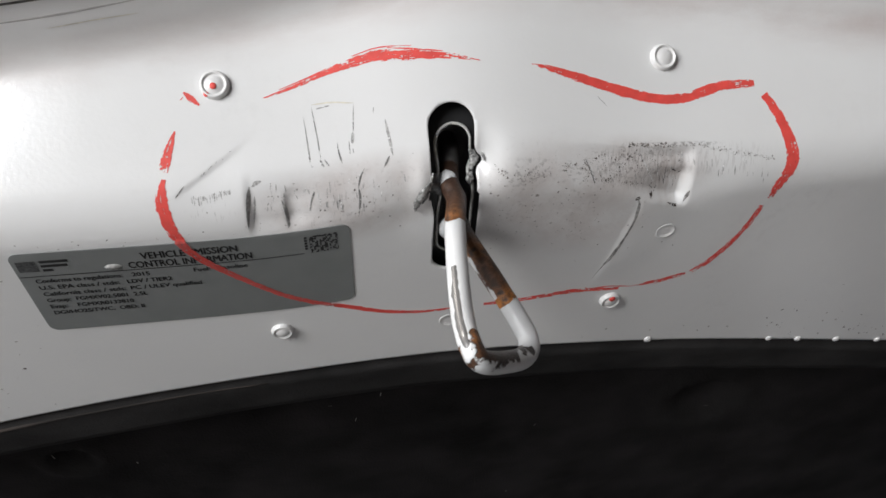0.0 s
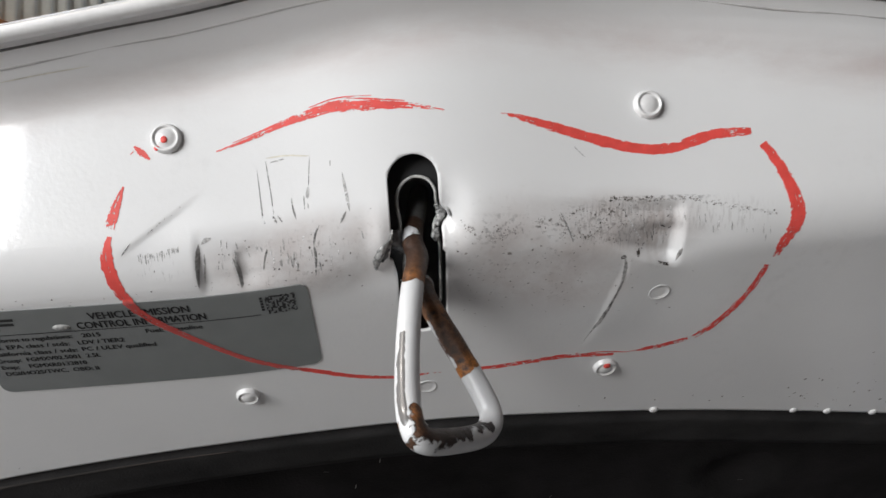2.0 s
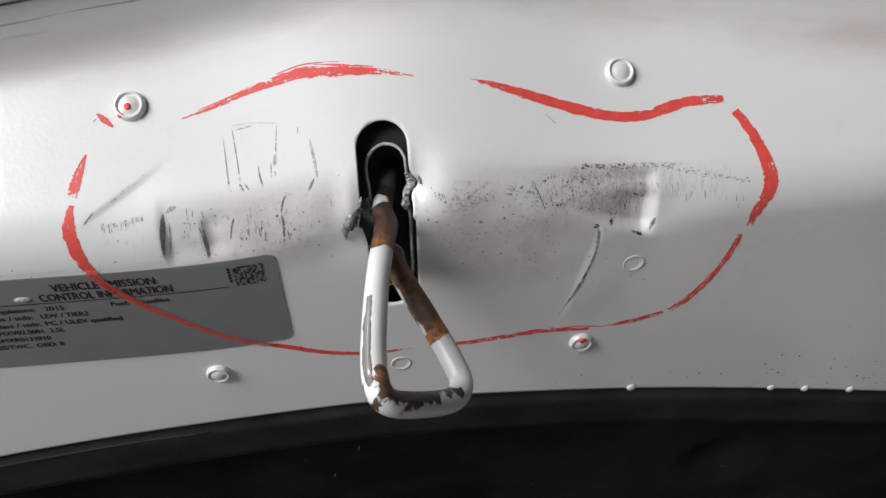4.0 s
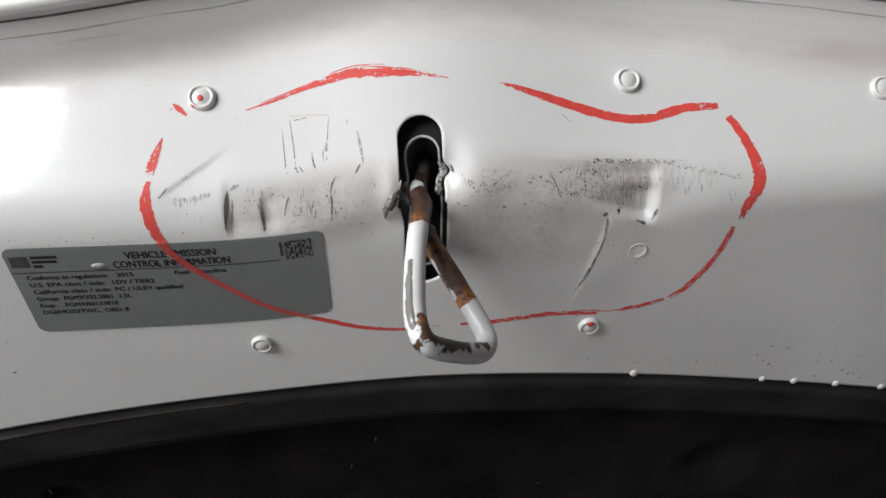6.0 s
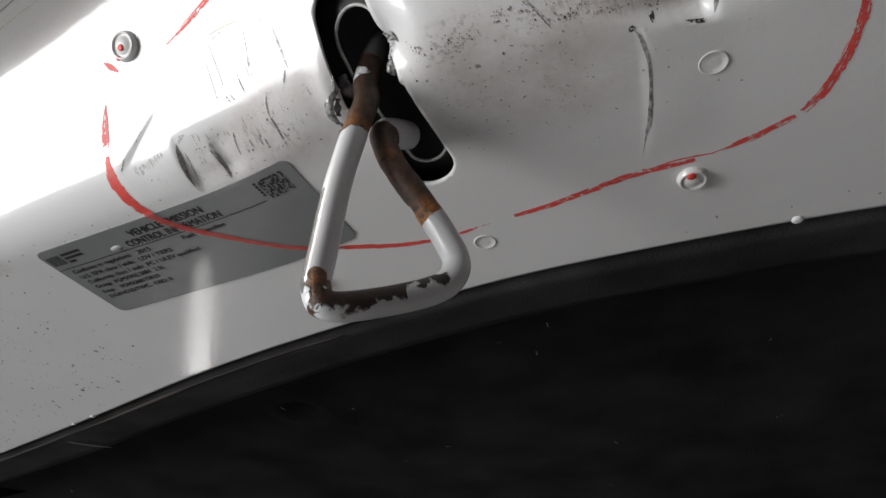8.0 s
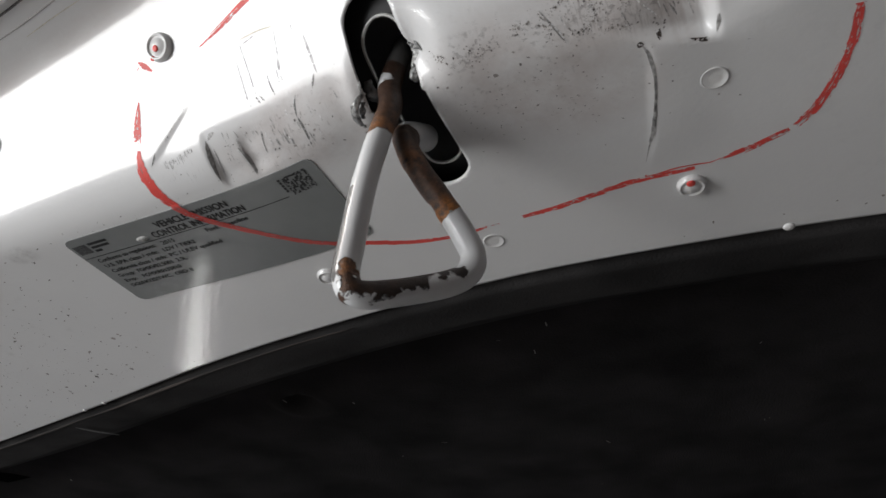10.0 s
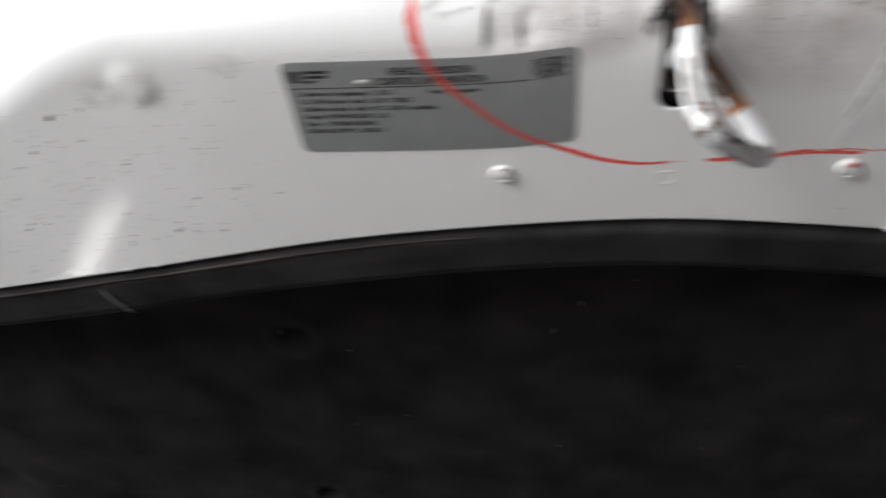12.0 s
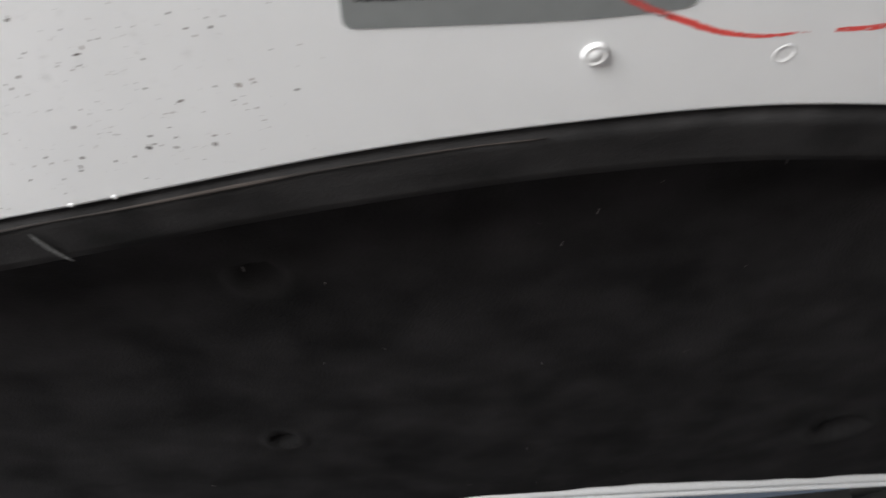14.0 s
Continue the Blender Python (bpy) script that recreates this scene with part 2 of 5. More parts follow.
PAINT = car_paint()
MARKER = marker_paint()
BAR = rusty_rod()
BUTTON = mat("enamel_over_steel", (0.76, 0.755, 0.75), 0.32, 0, 0.6, 0.04, 300, 0.00005, 900)
TORN = mat("torn_bare_steel", (0.36, 0.36, 0.355), 0.48, 0.4, 0, 0.7, 700, 0.0003, 1200)
STEEL = mat("dark_torn_steel", (0.13, 0.13, 0.132), 0.42, 0.5, 0, 0.6, 500, 0.0002, 1200)
CUT = mat("cut_sheet_edge", (0.62, 0.62, 0.60), 0.45, 0.2, 0, 0.2, 300)
PRIMER = mat("black_primer", (0.012, 0.012, 0.013), 0.5, 0, 0.1, 0.3, 80)
SCRAPE = scratched()
SCUFF = scratched("rubbed_grey", (0.40, 0.395, 0.39))
BARED = scratched("scored_bright", (0.86, 0.86, 0.85))
GOUGE = mat("gouged_metal", (0.30, 0.292, 0.285), 0.42, 0.25, 0, 0.65, 420, 0.0001, 900)
CAKED = scratched("caked_dirt", (0.055, 0.043, 0.036))
GROOVE = mat("dirt_filled_groove", (0.16, 0.155, 0.15), 0.6, 0, 0, 0.5, 300)
PALE = mat("ochre_smear", (0.66, 0.63, 0.54), 0.6, 0, 0, 0.2, 300)
SEALER = mat("grey_seam_sealer", (0.48, 0.465, 0.46), 0.6, 0, 0, 0.2, 120)
GRIT = mat("dark_grit", (0.13, 0.12, 0.11), 0.8, 0, 0, 0.5, 900)
t = GRIT.node_tree
tone, island = t.nodes.new("ShaderNodeValToRGB"), t.nodes.new("ShaderNodeNewGeometry")
tone.color_ramp.elements[0].color, tone.color_ramp.elements[1].color = (0.045, 0.038, 0.034, 1), (0.40, 0.37, 0.35, 1)
t.links.new(island.outputs["Random Per Island"], tone.inputs[0])
t.links.new(tone.outputs[0], t.nodes["Principled BSDF"].inputs["Base Color"])
FOIL = mat("grey_label_foil", (0.225, 0.236, 0.234), 0.36, 0.15, 0.35, 0.06, 60, 0.00002, 700)
RUBBED_FOIL = mat("rubbed_foil", (0.36, 0.36, 0.35), 0.4, 0, 0, 0.5, 500)
BLOCK_INK = mat("mottled_print", (0.055, 0.057, 0.058), 0.5, 0, 0, 0.7, 900)


def mottled_print():
    """Dense square specks of print, too small to read."""
    m = mat("speckled_print", (0.02, 0.02, 0.021), 0.5, 0, 0, 0.1)
    t = m.node_tree
    co, mp, cell = t.nodes.new("ShaderNodeTexCoord"), t.nodes.new("ShaderNodeMapping"), t.nodes.new("ShaderNodeTexVoronoi")
    mp.inputs["Scale"].default_value = (1.0, 1.0, 0.0)
    cell.distance, cell.inputs["Scale"].default_value, cell.inputs["Randomness"].default_value = "CHEBYCHEV", 1450.0, 0.25
    t.links.new(co.outputs["Object"], mp.inputs[0])
    t.links.new(mp.outputs[0], cell.inputs["Vector"])
    sep = t.nodes.new("ShaderNodeSeparateColor")
    t.links.new(cell.outputs["Color"], sep.inputs[0])
    t.links.new(steps(t, sep.outputs[0], 0.42, 0.50), t.nodes["Principled BSDF"].inputs["Alpha"])
    return m


MATRIX = mottled_print()
INK = mat("black_ink", (0.012, 0.012, 0.013), 0.5, 0, 0, 0.1)
FELT = mat("black_felt", (0.0168, 0.0154, 0.0160), 1.0, 0, 0, 0.55, 14, 0.0008, 500)
RIM_FELT = mat("pressed_black_felt", (0.0275, 0.0264, 0.0266), 0.9, 0, 0, 0.55, 22, 0.0004, 700)
for m in (FELT, RIM_FELT):
    m.node_tree.nodes["Principled BSDF"].inputs["Specular IOR Level"].default_value = 0.15
# wear attribute: paler felt in a ring round each pocket
t = FELT.node_tree
at, mix = t.nodes.new("ShaderNodeAttribute"), t.nodes.new("ShaderNodeMix")
at.attribute_name, mix.data_type = "wear", "RGBA"
b = t.nodes["Principled BSDF"]
t.links.new(at.outputs["Fac"], mix.inputs[0])
t.links.new(b.inputs["Base Color"].links[0].from_socket, mix.inputs[6])
mix.inputs[7].default_value = (0.024, 0.023, 0.023, 1)
t.links.new(mix.outputs[2], b.inputs["Base Color"])
HOLE = mat("notch_black", (0.003, 0.003, 0.003), 1.0)
HOLE.node_tree.nodes["Principled BSDF"].inputs["Specular IOR Level"].default_value = 0.0
TAN = mat("frayed_tan_edge", (0.026, 0.020, 0.017), 0.9, 0, 0, 0.8, 12)
LINT = mat("pale_lint", (0.30, 0.29, 0.28), 0.9, 0, 0, 0.3)
CONCRETE = mat("grey_concrete", (0.235, 0.226, 0.218), 0.85, 0, 0, 0.15, 3, 0.002, 60)
SHEET = mat("weathered_zinc_sheet", (0.78, 0.76, 0.67), 0.40, 0.0, 0, 0.15, 12)
TIMBER = mat("orange_stained_timber", (0.42, 0.17, 0.06), 0.6, 0, 0, 0.25, 25)
WALL = mat("grey_render_wall", (0.36, 0.36, 0.355), 0.85, 0, 0, 0.12, 6)
BRICKWORK = mat("dull_brown_wall", (0.20, 0.155, 0.130), 0.85, 0, 0, 0.18, 5, 0.002, 40)


# ---- mesh helpers ----
def smooth(me):
    me.polygons.foreach_set("use_smooth", [True] * len(me.polygons))


def mesh_of(name, verts, faces, material, round_off=True):
    me = bpy.data.meshes.new(name)
    me.from_pydata([tuple(map(float, v)) for v in verts], [], faces)
    me.materials.append(material)
    if round_off:
        smooth(me)
    me.update()
    return me


def part(name, me, parent, label=""):
    ob = new(name, me)
    ob.parent = parent
    return tagged(ob, label)


def thing(name, label, category, group="", kind="", at=(0, 0, 0)):
    ob = new(name)
    ob.empty_display_size = 0.05
    ob.location = at
    return tagged(ob, label, category, group, kind)


def box_mesh(name, lo, hi, material, bevel=0.0):
    bm = bmesh.new()
    bmesh.ops.create_cube(bm, size=1)
    for v in bm.verts:
        v.co = [l + (h - l) * (c + 0.5) for l, h, c in zip(lo, hi, v.co)]
    if bevel:
        bmesh.ops.bevel(bm, geom=bm.edges[:], offset=bevel, segments=2, affect="EDGES")
    me = bpy.data.meshes.new(name)
    bm.to_mesh(me)
    bm.free()
    me.materials.append(material)
    return me


def glide(pts, n):
    """A smooth line through pts (rows of any length), n steps a span."""
    p = [np.array(q, float) for q in pts]
    p = [2 * p[0] - p[1]] + p + [2 * p[-1] - p[-2]]
    out = []
    for i in range(1, len(p) - 2):
        for k in range(n):
            t = k / n
            out.append(0.5 * (2 * p[i] + (p[i + 1] - p[i - 1]) * t + (2 * p[i - 1] - 5 * p[i] + 4 * p[i + 1] - p[i + 2]) * t * t
                              + (3 * p[i] - p[i - 1] - 3 * p[i + 1] + p[i + 2]) * t ** 3))
    return out + [p[-2]]


def tube(line, radius, sides=16, cap=True):
    """Vertices and faces of a round bar along the line; radius is a number or one for each point."""
    line = [Vector(p) for p in line]
    rad = radius if isinstance(radius, (list, tuple)) else [radius] * len(line)
    verts, faces, side = [], [], None
    for i, p in enumerate(line):
        d = (line[min(i + 1, len(line) - 1)] - line[max(i - 1, 0)]).normalized()
        side = (d.orthogonal() if side is None else side - d * side.dot(d)).normalized()
        up = d.cross(side)
        verts += [p + (side * math.cos(a) + up * math.sin(a)) * rad[i] for a in [math.tau * k / sides for k in range(sides)]]
    for i in range(len(line) - 1):
        for k in range(sides):
            a, b = i * sides + k, i * sides + (k + 1) % sides
            faces.append((a, b, b + sides, a + sides))
    if cap:
        faces += [tuple(range(sides))[::-1], tuple(range(len(verts) - sides, len(verts)))]
    return verts, faces


# ---- shape of the pressed panel: x across the car, v along the section, 0 on the fold ----
def edge_y(x):
    k = 0.19 if x > 0 else 0.13
    return 0.5048 + k * (math.sqrt(x * x + 0.0144) - 0.12) - 0.0034 * math.exp(-((x + 0.185) / 0.10) ** 2) + 0.0014 * math.exp(-((x - 0.06) / 0.06) ** 2)


def sweep(x):
    u = min(max((abs(x) - 0.27) / 0.15, 0), 1)
    return 0.045 * u * u * (3 - 2 * u) + 0.12 * max(abs(x) - 0.40, 0)


def top_z(x):
    return 1.659 - 0.17 * (math.sqrt((x - 0.02) ** 2 + 0.0036) - 0.06)


def lower_z(x, y):
    return 1.8493 - 0.695 * y


def bow(a, b, c, n):
    return [((1 - t) ** 2 * a[0] + 2 * t * (1 - t) * b[0] + t * t * c[0],
             (1 - t) ** 2 * a[1] + 2 * t * (1 - t) * b[1] + t * t * c[1]) for t in [i / n for i in range(n + 1)]]


def towards(a, b, d):
    l = math.hypot(b[0] - a[0], b[1] - a[1])
    return (a[0] + (b[0] - a[0]) * d / l, a[1] + (b[1] - a[1]) * d / l)


def rise(a, b, x):
    u = min(max((x - a) / (b - a), 0), 1)
    return u * u * (3 - 2 * u)


@functools.lru_cache(None)
def section(x):
    """The section at x: points (y, z) with their running length v."""
    yf, zt = 0.400 + sweep(x) - 0.010 * math.exp(-((x - 0.01) / 0.06) ** 2), top_z(x)
    e = (edge_y(x), lower_z(x, edge_y(x)))
    k = 0.07
    y = (yf + k * (zt - 1.8493)) / (1 - k * 0.695)
    f = (y, lower_z(x, y))
    up = 0.0145 * rise(0.10, 0.40, -x)
    t, r = (yf - 0.07 * up, zt - 0.003 + up), (yf - 0.028, zt + 0.017)
    turn = 0.009 - 0.005 * rise(0.10, 0.36, -x) + 0.013 * rise(0.0, 0.2, x)
    low, high = bow(towards(f, e, 0.016), f, towards(f, t, 0.016), 10), bow(towards(t, f, turn), t, towards(t, r, turn), 6)
    pts = [e] + low + high + [r]
    arr = np.array(pts)
    run = np.concatenate([[0], np.cumsum(np.hypot(*np.diff(arr, axis=0).T))])
    return arr, run - run[6]


def dent(x, v):
    """Knocks in the panel, in metres along its outward normal."""
    g = lambda cx, cv, sx, sv: math.exp(-((x - cx) / sx) ** 2 - ((v - cv) / sv) ** 2)
    # flattened fold, ending at a sharp corner
    low, high = -0.0188 + 0.37 * max(0.104 - x, 0) + 0.10 * max(x - 0.104, 0), 0.0122 - 0.24 * max(x - 0.108, 0)
    soft = min(0.7 * max(x - 0.1045, 0), 0.012)
    band = rise(low - 0.0006 - soft, low + 0.0036 + soft, v) * (1 - rise(high - 0.005, high + 0.0005, v))
    deep = 0.30 * rise(0.030, 0.085, x) + 0.70 * rise(0.076, 0.1030, x) * (1 - 0.7 * rise(-0.004, 0.004, v))
    d = -0.0052 * deep * (1 - 0.72 * rise(0.1042, 0.1100, x)) * (1 - rise(0.106, 0.140, x)) * band
    # the other flattened stretch, with its straight edge
    d -= 0.0019 * rise(-0.0908, -0.0868, x) * (1 - rise(-0.078, -0.030, x)) * rise(-0.0165, -0.0070, v) * (1 - rise(-0.002, 0.016, v))
    d -= 0.0013 * rise(-0.0745, -0.0725, x) * (1 - rise(-0.072, -0.060, x)) * rise(-0.016, -0.008, v) * (1 - rise(0.000, 0.008, v))
    # slanting crease
    q, p = (x + 0.1173) * 0.559 - (v - 0.0068) * 0.829, (x + 0.1173) * 0.829 + (v - 0.0068) * 0.559
    d -= 0.0007 * rise(-0.0007, 0.0009, q) * (1 - rise(0.0005, 0.020, q)) * rise(-0.004, 0.008, p) * (1 - rise(0.016, 0.044, p))
    # edges bent beside the slot
    d += -0.0088 * g(0.0080, 0.003, 0.0080, 0.011) - 0.0006 * g(-0.024, -0.015, 0.010, 0.014) + 0.0016 * g(-0.0165, -0.002, 0.004, 0.010)
    # step along the curved scratch
    e = 0.0836 + 0.0020 * math.exp(-((v + 0.021) / 0.008) ** 2) - 3.0 * max(-0.014 - v, 0) ** 2
    d += 0.0006 * rise(-0.0012, 0.0012, x - e) * (1 - rise(0.004, 0.030, x - e)) * rise(-0.080, -0.055, v) * (1 - rise(-0.018, -0.012, v))
    # the face turns away towards the corner
    u = max(-x - 0.150, 0)
    d -= 0.056 * min(u * u / (u + 0.012), 0.119) * (1 - rise(0.12, 0.27, u)) * rise(-0.006, 0.052, v) if u else 0
    # crater round the pressed joint, and a plain boss
    r = math.hypot(x + 0.4408, v + 0.0625)
    d += 0.0042 * math.exp(-(r / 0.0285) ** 4) - 0.0050 * math.exp(-(r / 0.0150) ** 4)
    r = math.hypot(x + 0.2642, v + 0.0231)
    d += 0.0017 * math.exp(-(r / 0.0108) ** 4)
    return d


def flat(x, v):
    arr, run = section(x)
    return np.array([x, np.interp(v, run, arr[:, 0]), np.interp(v, run, arr[:, 1])])


def spot(x, v, lift=0.0):
    """The place on the panel at (x, v), with its outward normal."""
    x, h = round(x, 5), 0.001
    run = section(x)[1]
    w = min(max(v, run[0] + h), run[-1] - h)
    du, dv = flat(round(x + h, 5), v) - flat(round(x - h, 5), v), flat(x, w + h) - flat(x, w - h)
    n = np.cross(du, dv)
    n = n / np.linalg.norm(n)
    if n[1] > 0:
        n = -n
    return flat(x, v) + n * (dent(x, v) + lift), n


def slot_gap(x, v):
    """Distance outside the torn latch slot, in metres across the panel."""
    cx = -0.0025 if v > -0.012 else -0.0012
    hw = 0.0099 + (0.0034 * math.exp(-((v - 0.0030) / 0.0040) ** 2) + 0.0006 * math.exp(-((v + 0.008) / 0.004) ** 2) if x > cx else 0.0014 * math.exp(-((v + 0.0125) / 0.0060) ** 2))
    return math.hypot(x - cx, max(v - 0.0197, min(v + 0.0492, 0))) - hw


def inner_gap(x, v):
    cx = -0.0012 if v > -0.01 else -0.0006
    hw = 0.0076 + (0.0022 * math.exp(-((v - 0.004) / 0.004) ** 2) - 0.0016 * math.exp(-((v + 0.006) / 0.005) ** 2) if x > cx else 0.0010 * math.exp(-((v - 0.012) / 0.008) ** 2) - 0.001 * math.exp(-((v + 0.016) / 0.006) ** 2))
    return math.hypot(x - cx, max(v - 0.0142, min(v + 0.0462, 0))) - hw


def drain_gap(x, v):
    return math.hypot(x + 0.4840, v + 0.0611) - 0.0100


def spread(lo, hi, fine):
    xs, x = [], lo
    while x < hi:
        xs.append(round(x, 5))
        x += next((s for a, b, s in fine if a <= x < b), 0.006)
    return xs + [hi]


def sheet(name, xs, low, high, gaps, material, lift=0.0, v_from=None, v_to=None):
    """The pressed sheet over the given stations, with clean-edged openings."""
    grid = []
    for x in xs:
        run = section(round(x, 5))[1]
        a, b = (run[0] if v_from is None else v_from), (run[-1] if v_to is None else v_to)
        grid.append([[x, a * (1 - k / low)] for k in range(low)] + [[x, b * k / high] for k in range(high + 1)])
    w = low + high + 1
    kept, cut = [], set()
    for i in range(len(xs) - 1):
        for j in range(w - 1):
            q = [(i, j), (i + 1, j), (i + 1, j + 1), (i, j + 1)]
            cx, cv = sum(grid[a][b][0] for a, b in q) / 4, sum(grid[a][b][1] for a, b in q) / 4
            if any(g(cx, cv) < 0 for g in gaps):
                cut.update(q)
            else:
                kept.append(q)
    rim = cut & {c for q in kept for c in q}
    for i, j in rim:
        p = grid[i][j]
        g = min(gaps, key=lambda f: abs(f(*p)))
        for _ in range(3):
            d, h = g(*p), 1e-5
            gx, gv = (g(p[0] + h, p[1]) - d) / h, (g(p[0], p[1] + h) - d) / h
            l = gx * gx + gv * gv + 1e-9
            p[0], p[1] = p[0] - d * gx / l, p[1] - d * gv / l
    used = sorted({c for q in kept for c in q})
    at = {c: n for n, c in enumerate(used)}
    verts = [spot(*grid[i][j], lift)[0] for i, j in used]
    me = mesh_of(name, verts, [tuple(at[c] for c in q) for q in kept], material)
    me.attributes.new("run", "FLOAT", "POINT").data.foreach_set("value", [grid[i][j][1] for i, j in used])
    me.attributes.new("below_hem", "FLOAT", "POINT").data.foreach_set("value", [section(round(grid[i][j][0], 5))[1][-1] - grid[i][j][1] for i, j in used])
    return me


# ---- hood: the front of its inner pressing ----
hood = thing("car_hood", "raised white car hood seen from beneath, dented and scraped", "car hood")
XS = spread(-0.80, 0.55, [(-0.018, 0.015, 0.0011), (0.100, 0.111, 0.0008), (-0.093, -0.085, 0.001), (-0.125, -0.075, 0.0011), (-0.13, 0.16, 0.0016), (-0.20, 0.20, 0.0030), (-0.49, -0.41, 0.0018), (-0.28, -0.25, 0.0016)])
panel = part("inner_panel", sheet("inner_panel", XS, 100, 90, [slot_gap, drain_gap], PAINT), hood, "white enamelled pressed steel, knocked in along the fold")
sol = panel.modifiers.new("gauge", "SOLIDIFY")
sol.thickness, sol.offset = 0.0011, 1.0 if panel.data.polygons[0].normal.y > 0 else -1.0

plate = part("latch_reinforcement", sheet("latch_reinforcement", spread(-0.035, 0.03, [(-1, 1, 0.0011)]), 44, 36, [inner_gap], PRIMER, -0.0075, -0.068, 0.055),
             hood, "black primed reinforcement plate behind the slot")


def gap_ring(gap, lift, radius, n=120):
    """A wire along an opening's edge."""
    pts = []
    for k in range(n):
        a = math.tau * k / n
        x, v, r = -0.0015, -0.014 + 0.033 * math.sin(a), 0.0
        dx, dv = math.cos(a), 0.55 * math.sin(a)
        while gap(x + dx * r, v + dv * r) < 0 and r < 0.06:
            r += 0.0002
        pts.append(spot(x + dx * r, v + dv * r, lift)[0])
    return pts


line = gap_ring(inner_gap, -0.0070, 0.0006)
tv, tf = tube(line + [line[0]], 0.0007, 6, False)
part("slot_edge", mesh_of("slot_edge", tv, tf, CUT), hood, "pale raw edge of the torn slot")

# hem along the front edge, with its sealed seam and the groove beneath
RX = spread(-0.80, 0.55, [(-1, 1, 0.012)])


def along(offset, lift, wave=0.0):
    return [spot(x, section(round(x, 5))[1][-1] + offset + wave * noise.noise((x * 30, 0, offset)), lift)[0] for x in RX]


tv, tf = tube(along(-0.0032, 0.0006), 0.0029, 12)
part("hem", mesh_of("hem", tv, tf, BUTTON), hood, "rounded white hemmed edge")
tv, tf = tube(along(-0.0092, -0.0002, 0.0006), [0.0005 + 0.0005 * abs(noise.noise((x * 22, 4, 0))) for x in RX], 6)
part("hem_groove", mesh_of("hem_groove", tv, tf, GROOVE), hood, "dirt-filled groove")
tv, tf = tube(along(-0.0048, 0.0000, 0.0010), [max(0.0001, 0.0007 * noise.noise((x * 16, 2, 0))) for x in RX], 6)
part("hem_groove", mesh_of("hem_groove", tv, tf, GROOVE), hood, "brown dirt smeared along the hem")
tv, tf = tube(along(-0.0165, -0.0002, 0.001), [0.0004 + 0.0003 * noise.noise((x * 30, 8, 0)) for x in RX], 6)
part("seam_sealer", mesh_of("seam_sealer", tv, tf, SEALER), hood, "grey sealed seam")


# ---- pressed joints in the panel ----
def turned(name, profile, material, sides=28):
    """A turned shape from rows of radius and height."""
    verts, faces = [], []
    for r, h in profile:
        verts += [(r * math.cos(a), r * math.sin(a), h) for a in [math.tau * k / sides for k in range(sides)]]
    for i in range(len(profile) - 1):
        for k in range(sides):
            a, b = i * sides + k, i * sides + (k + 1) % sides
            faces.append((a, b, b + sides, a + sides))
    faces.append(tuple(range(len(verts) - sides, len(verts))))
    return mesh_of(name, verts, faces, material)


BUTTON_MESH = turned("clinch_joint", [(0.0064, -0.0012), (0.0060, 0.0008), (0.0056, 0.0021), (0.0051, 0.0025), (0.0047, 0.0024), (0.0044, 0.0017), (0.0041, 0.0016), (0.0033, 0.0022), (0.0018, 0.0027), (0.0005, 0.0028)], BUTTON)
FAINT_MESH = turned("weld_mark", [(0.0052, -0.0003), (0.0048, 0.00025), (0.0043, 0.0003), (0.0039, 0.0000), (0.0020, 0.0001), (0.0005, 0.0001)], BUTTON)


def on_panel(ob, x, v, lift=0.0, size=1.0, turn=0.0):
    p, n = spot(x, v, lift)
    ob.matrix_world = Matrix.Translation(p) @ Vector(n).to_track_quat("Z", "Y").to_matrix().to_4x4() @ pose(0, 0, 0, 0, 0, turn) @ Matrix.Scale(size, 4)
    return ob


for x, v, size in [(-0.0978, 0.0514, 1), (0.0975, 0.0517, 1), (-0.0855, -0.0850, 0.9), (0.0868, -0.0893, 0.95), (0.2231, 0.0428, 0.95), (-0.2050, 0.0415, 0.9), (-0.4408, -0.0625, 1.75)]:
    on_panel(part("clinch_joint", BUTTON_MESH, hood, "raised round pressed joint"), x, v, 0, size)
for x, v in [(0.1036, -0.0363), (-0.0010, -0.1020)]:
    on_panel(part("weld_mark", FAINT_MESH, hood), x, v)

# ---- hood liner ----
liner = thing("hood_liner", "black moulded felt liner clipped under the hood", "hood liner")


def rear(x):
    """How far back the hood reaches."""
    return 1.171 + 0.137 * math.sqrt((x + 0.10) ** 2 + 0.004)


def liner_section(x):
    y = edge_y(x)
    z = lower_z(x, y)
    a = [(y + 0.0010, z + 0.010), (y + 0.0062, z + 0.006), (y + 0.0075, z - 0.0028)]
    e = (y + 0.041, z - 0.018)
    rise = 1.940 - 0.695 * (e[0] + 0.03)
    return a, e, [(e[0] + 0.003, e[1] + 0.004), (e[0] + 0.012, e[1] * 0.4 + rise * 0.6), (e[0] + 0.03, rise)]


LX = spread(-1.0, 0.75, [(-1, 1, 0.012)])
verts, faces = [], []
for x in LX:
    a, e, c = liner_section(x)
    verts += [(x, *p) for p in a] + [(x, a[2][0] + (e[0] - a[2][0]) * k / 6, a[2][1] + (e[1] - a[2][1]) * k / 6 - 0.0012 * noise.noise((x * 9, k, 0))) for k in range(1, 7)]
w = 9
for i in range(len(LX) - 1):
    faces += [(i * w + j, i * w + w + j, i * w + w + j + 1, i * w + j + 1) for j in range(w - 1)]
ob = part("liner_rim", mesh_of("liner_rim", verts, faces, RIM_FELT), liner, "flat pressed border of the felt")
ob.modifiers.new("depth", "SOLIDIFY").thickness = 0.002
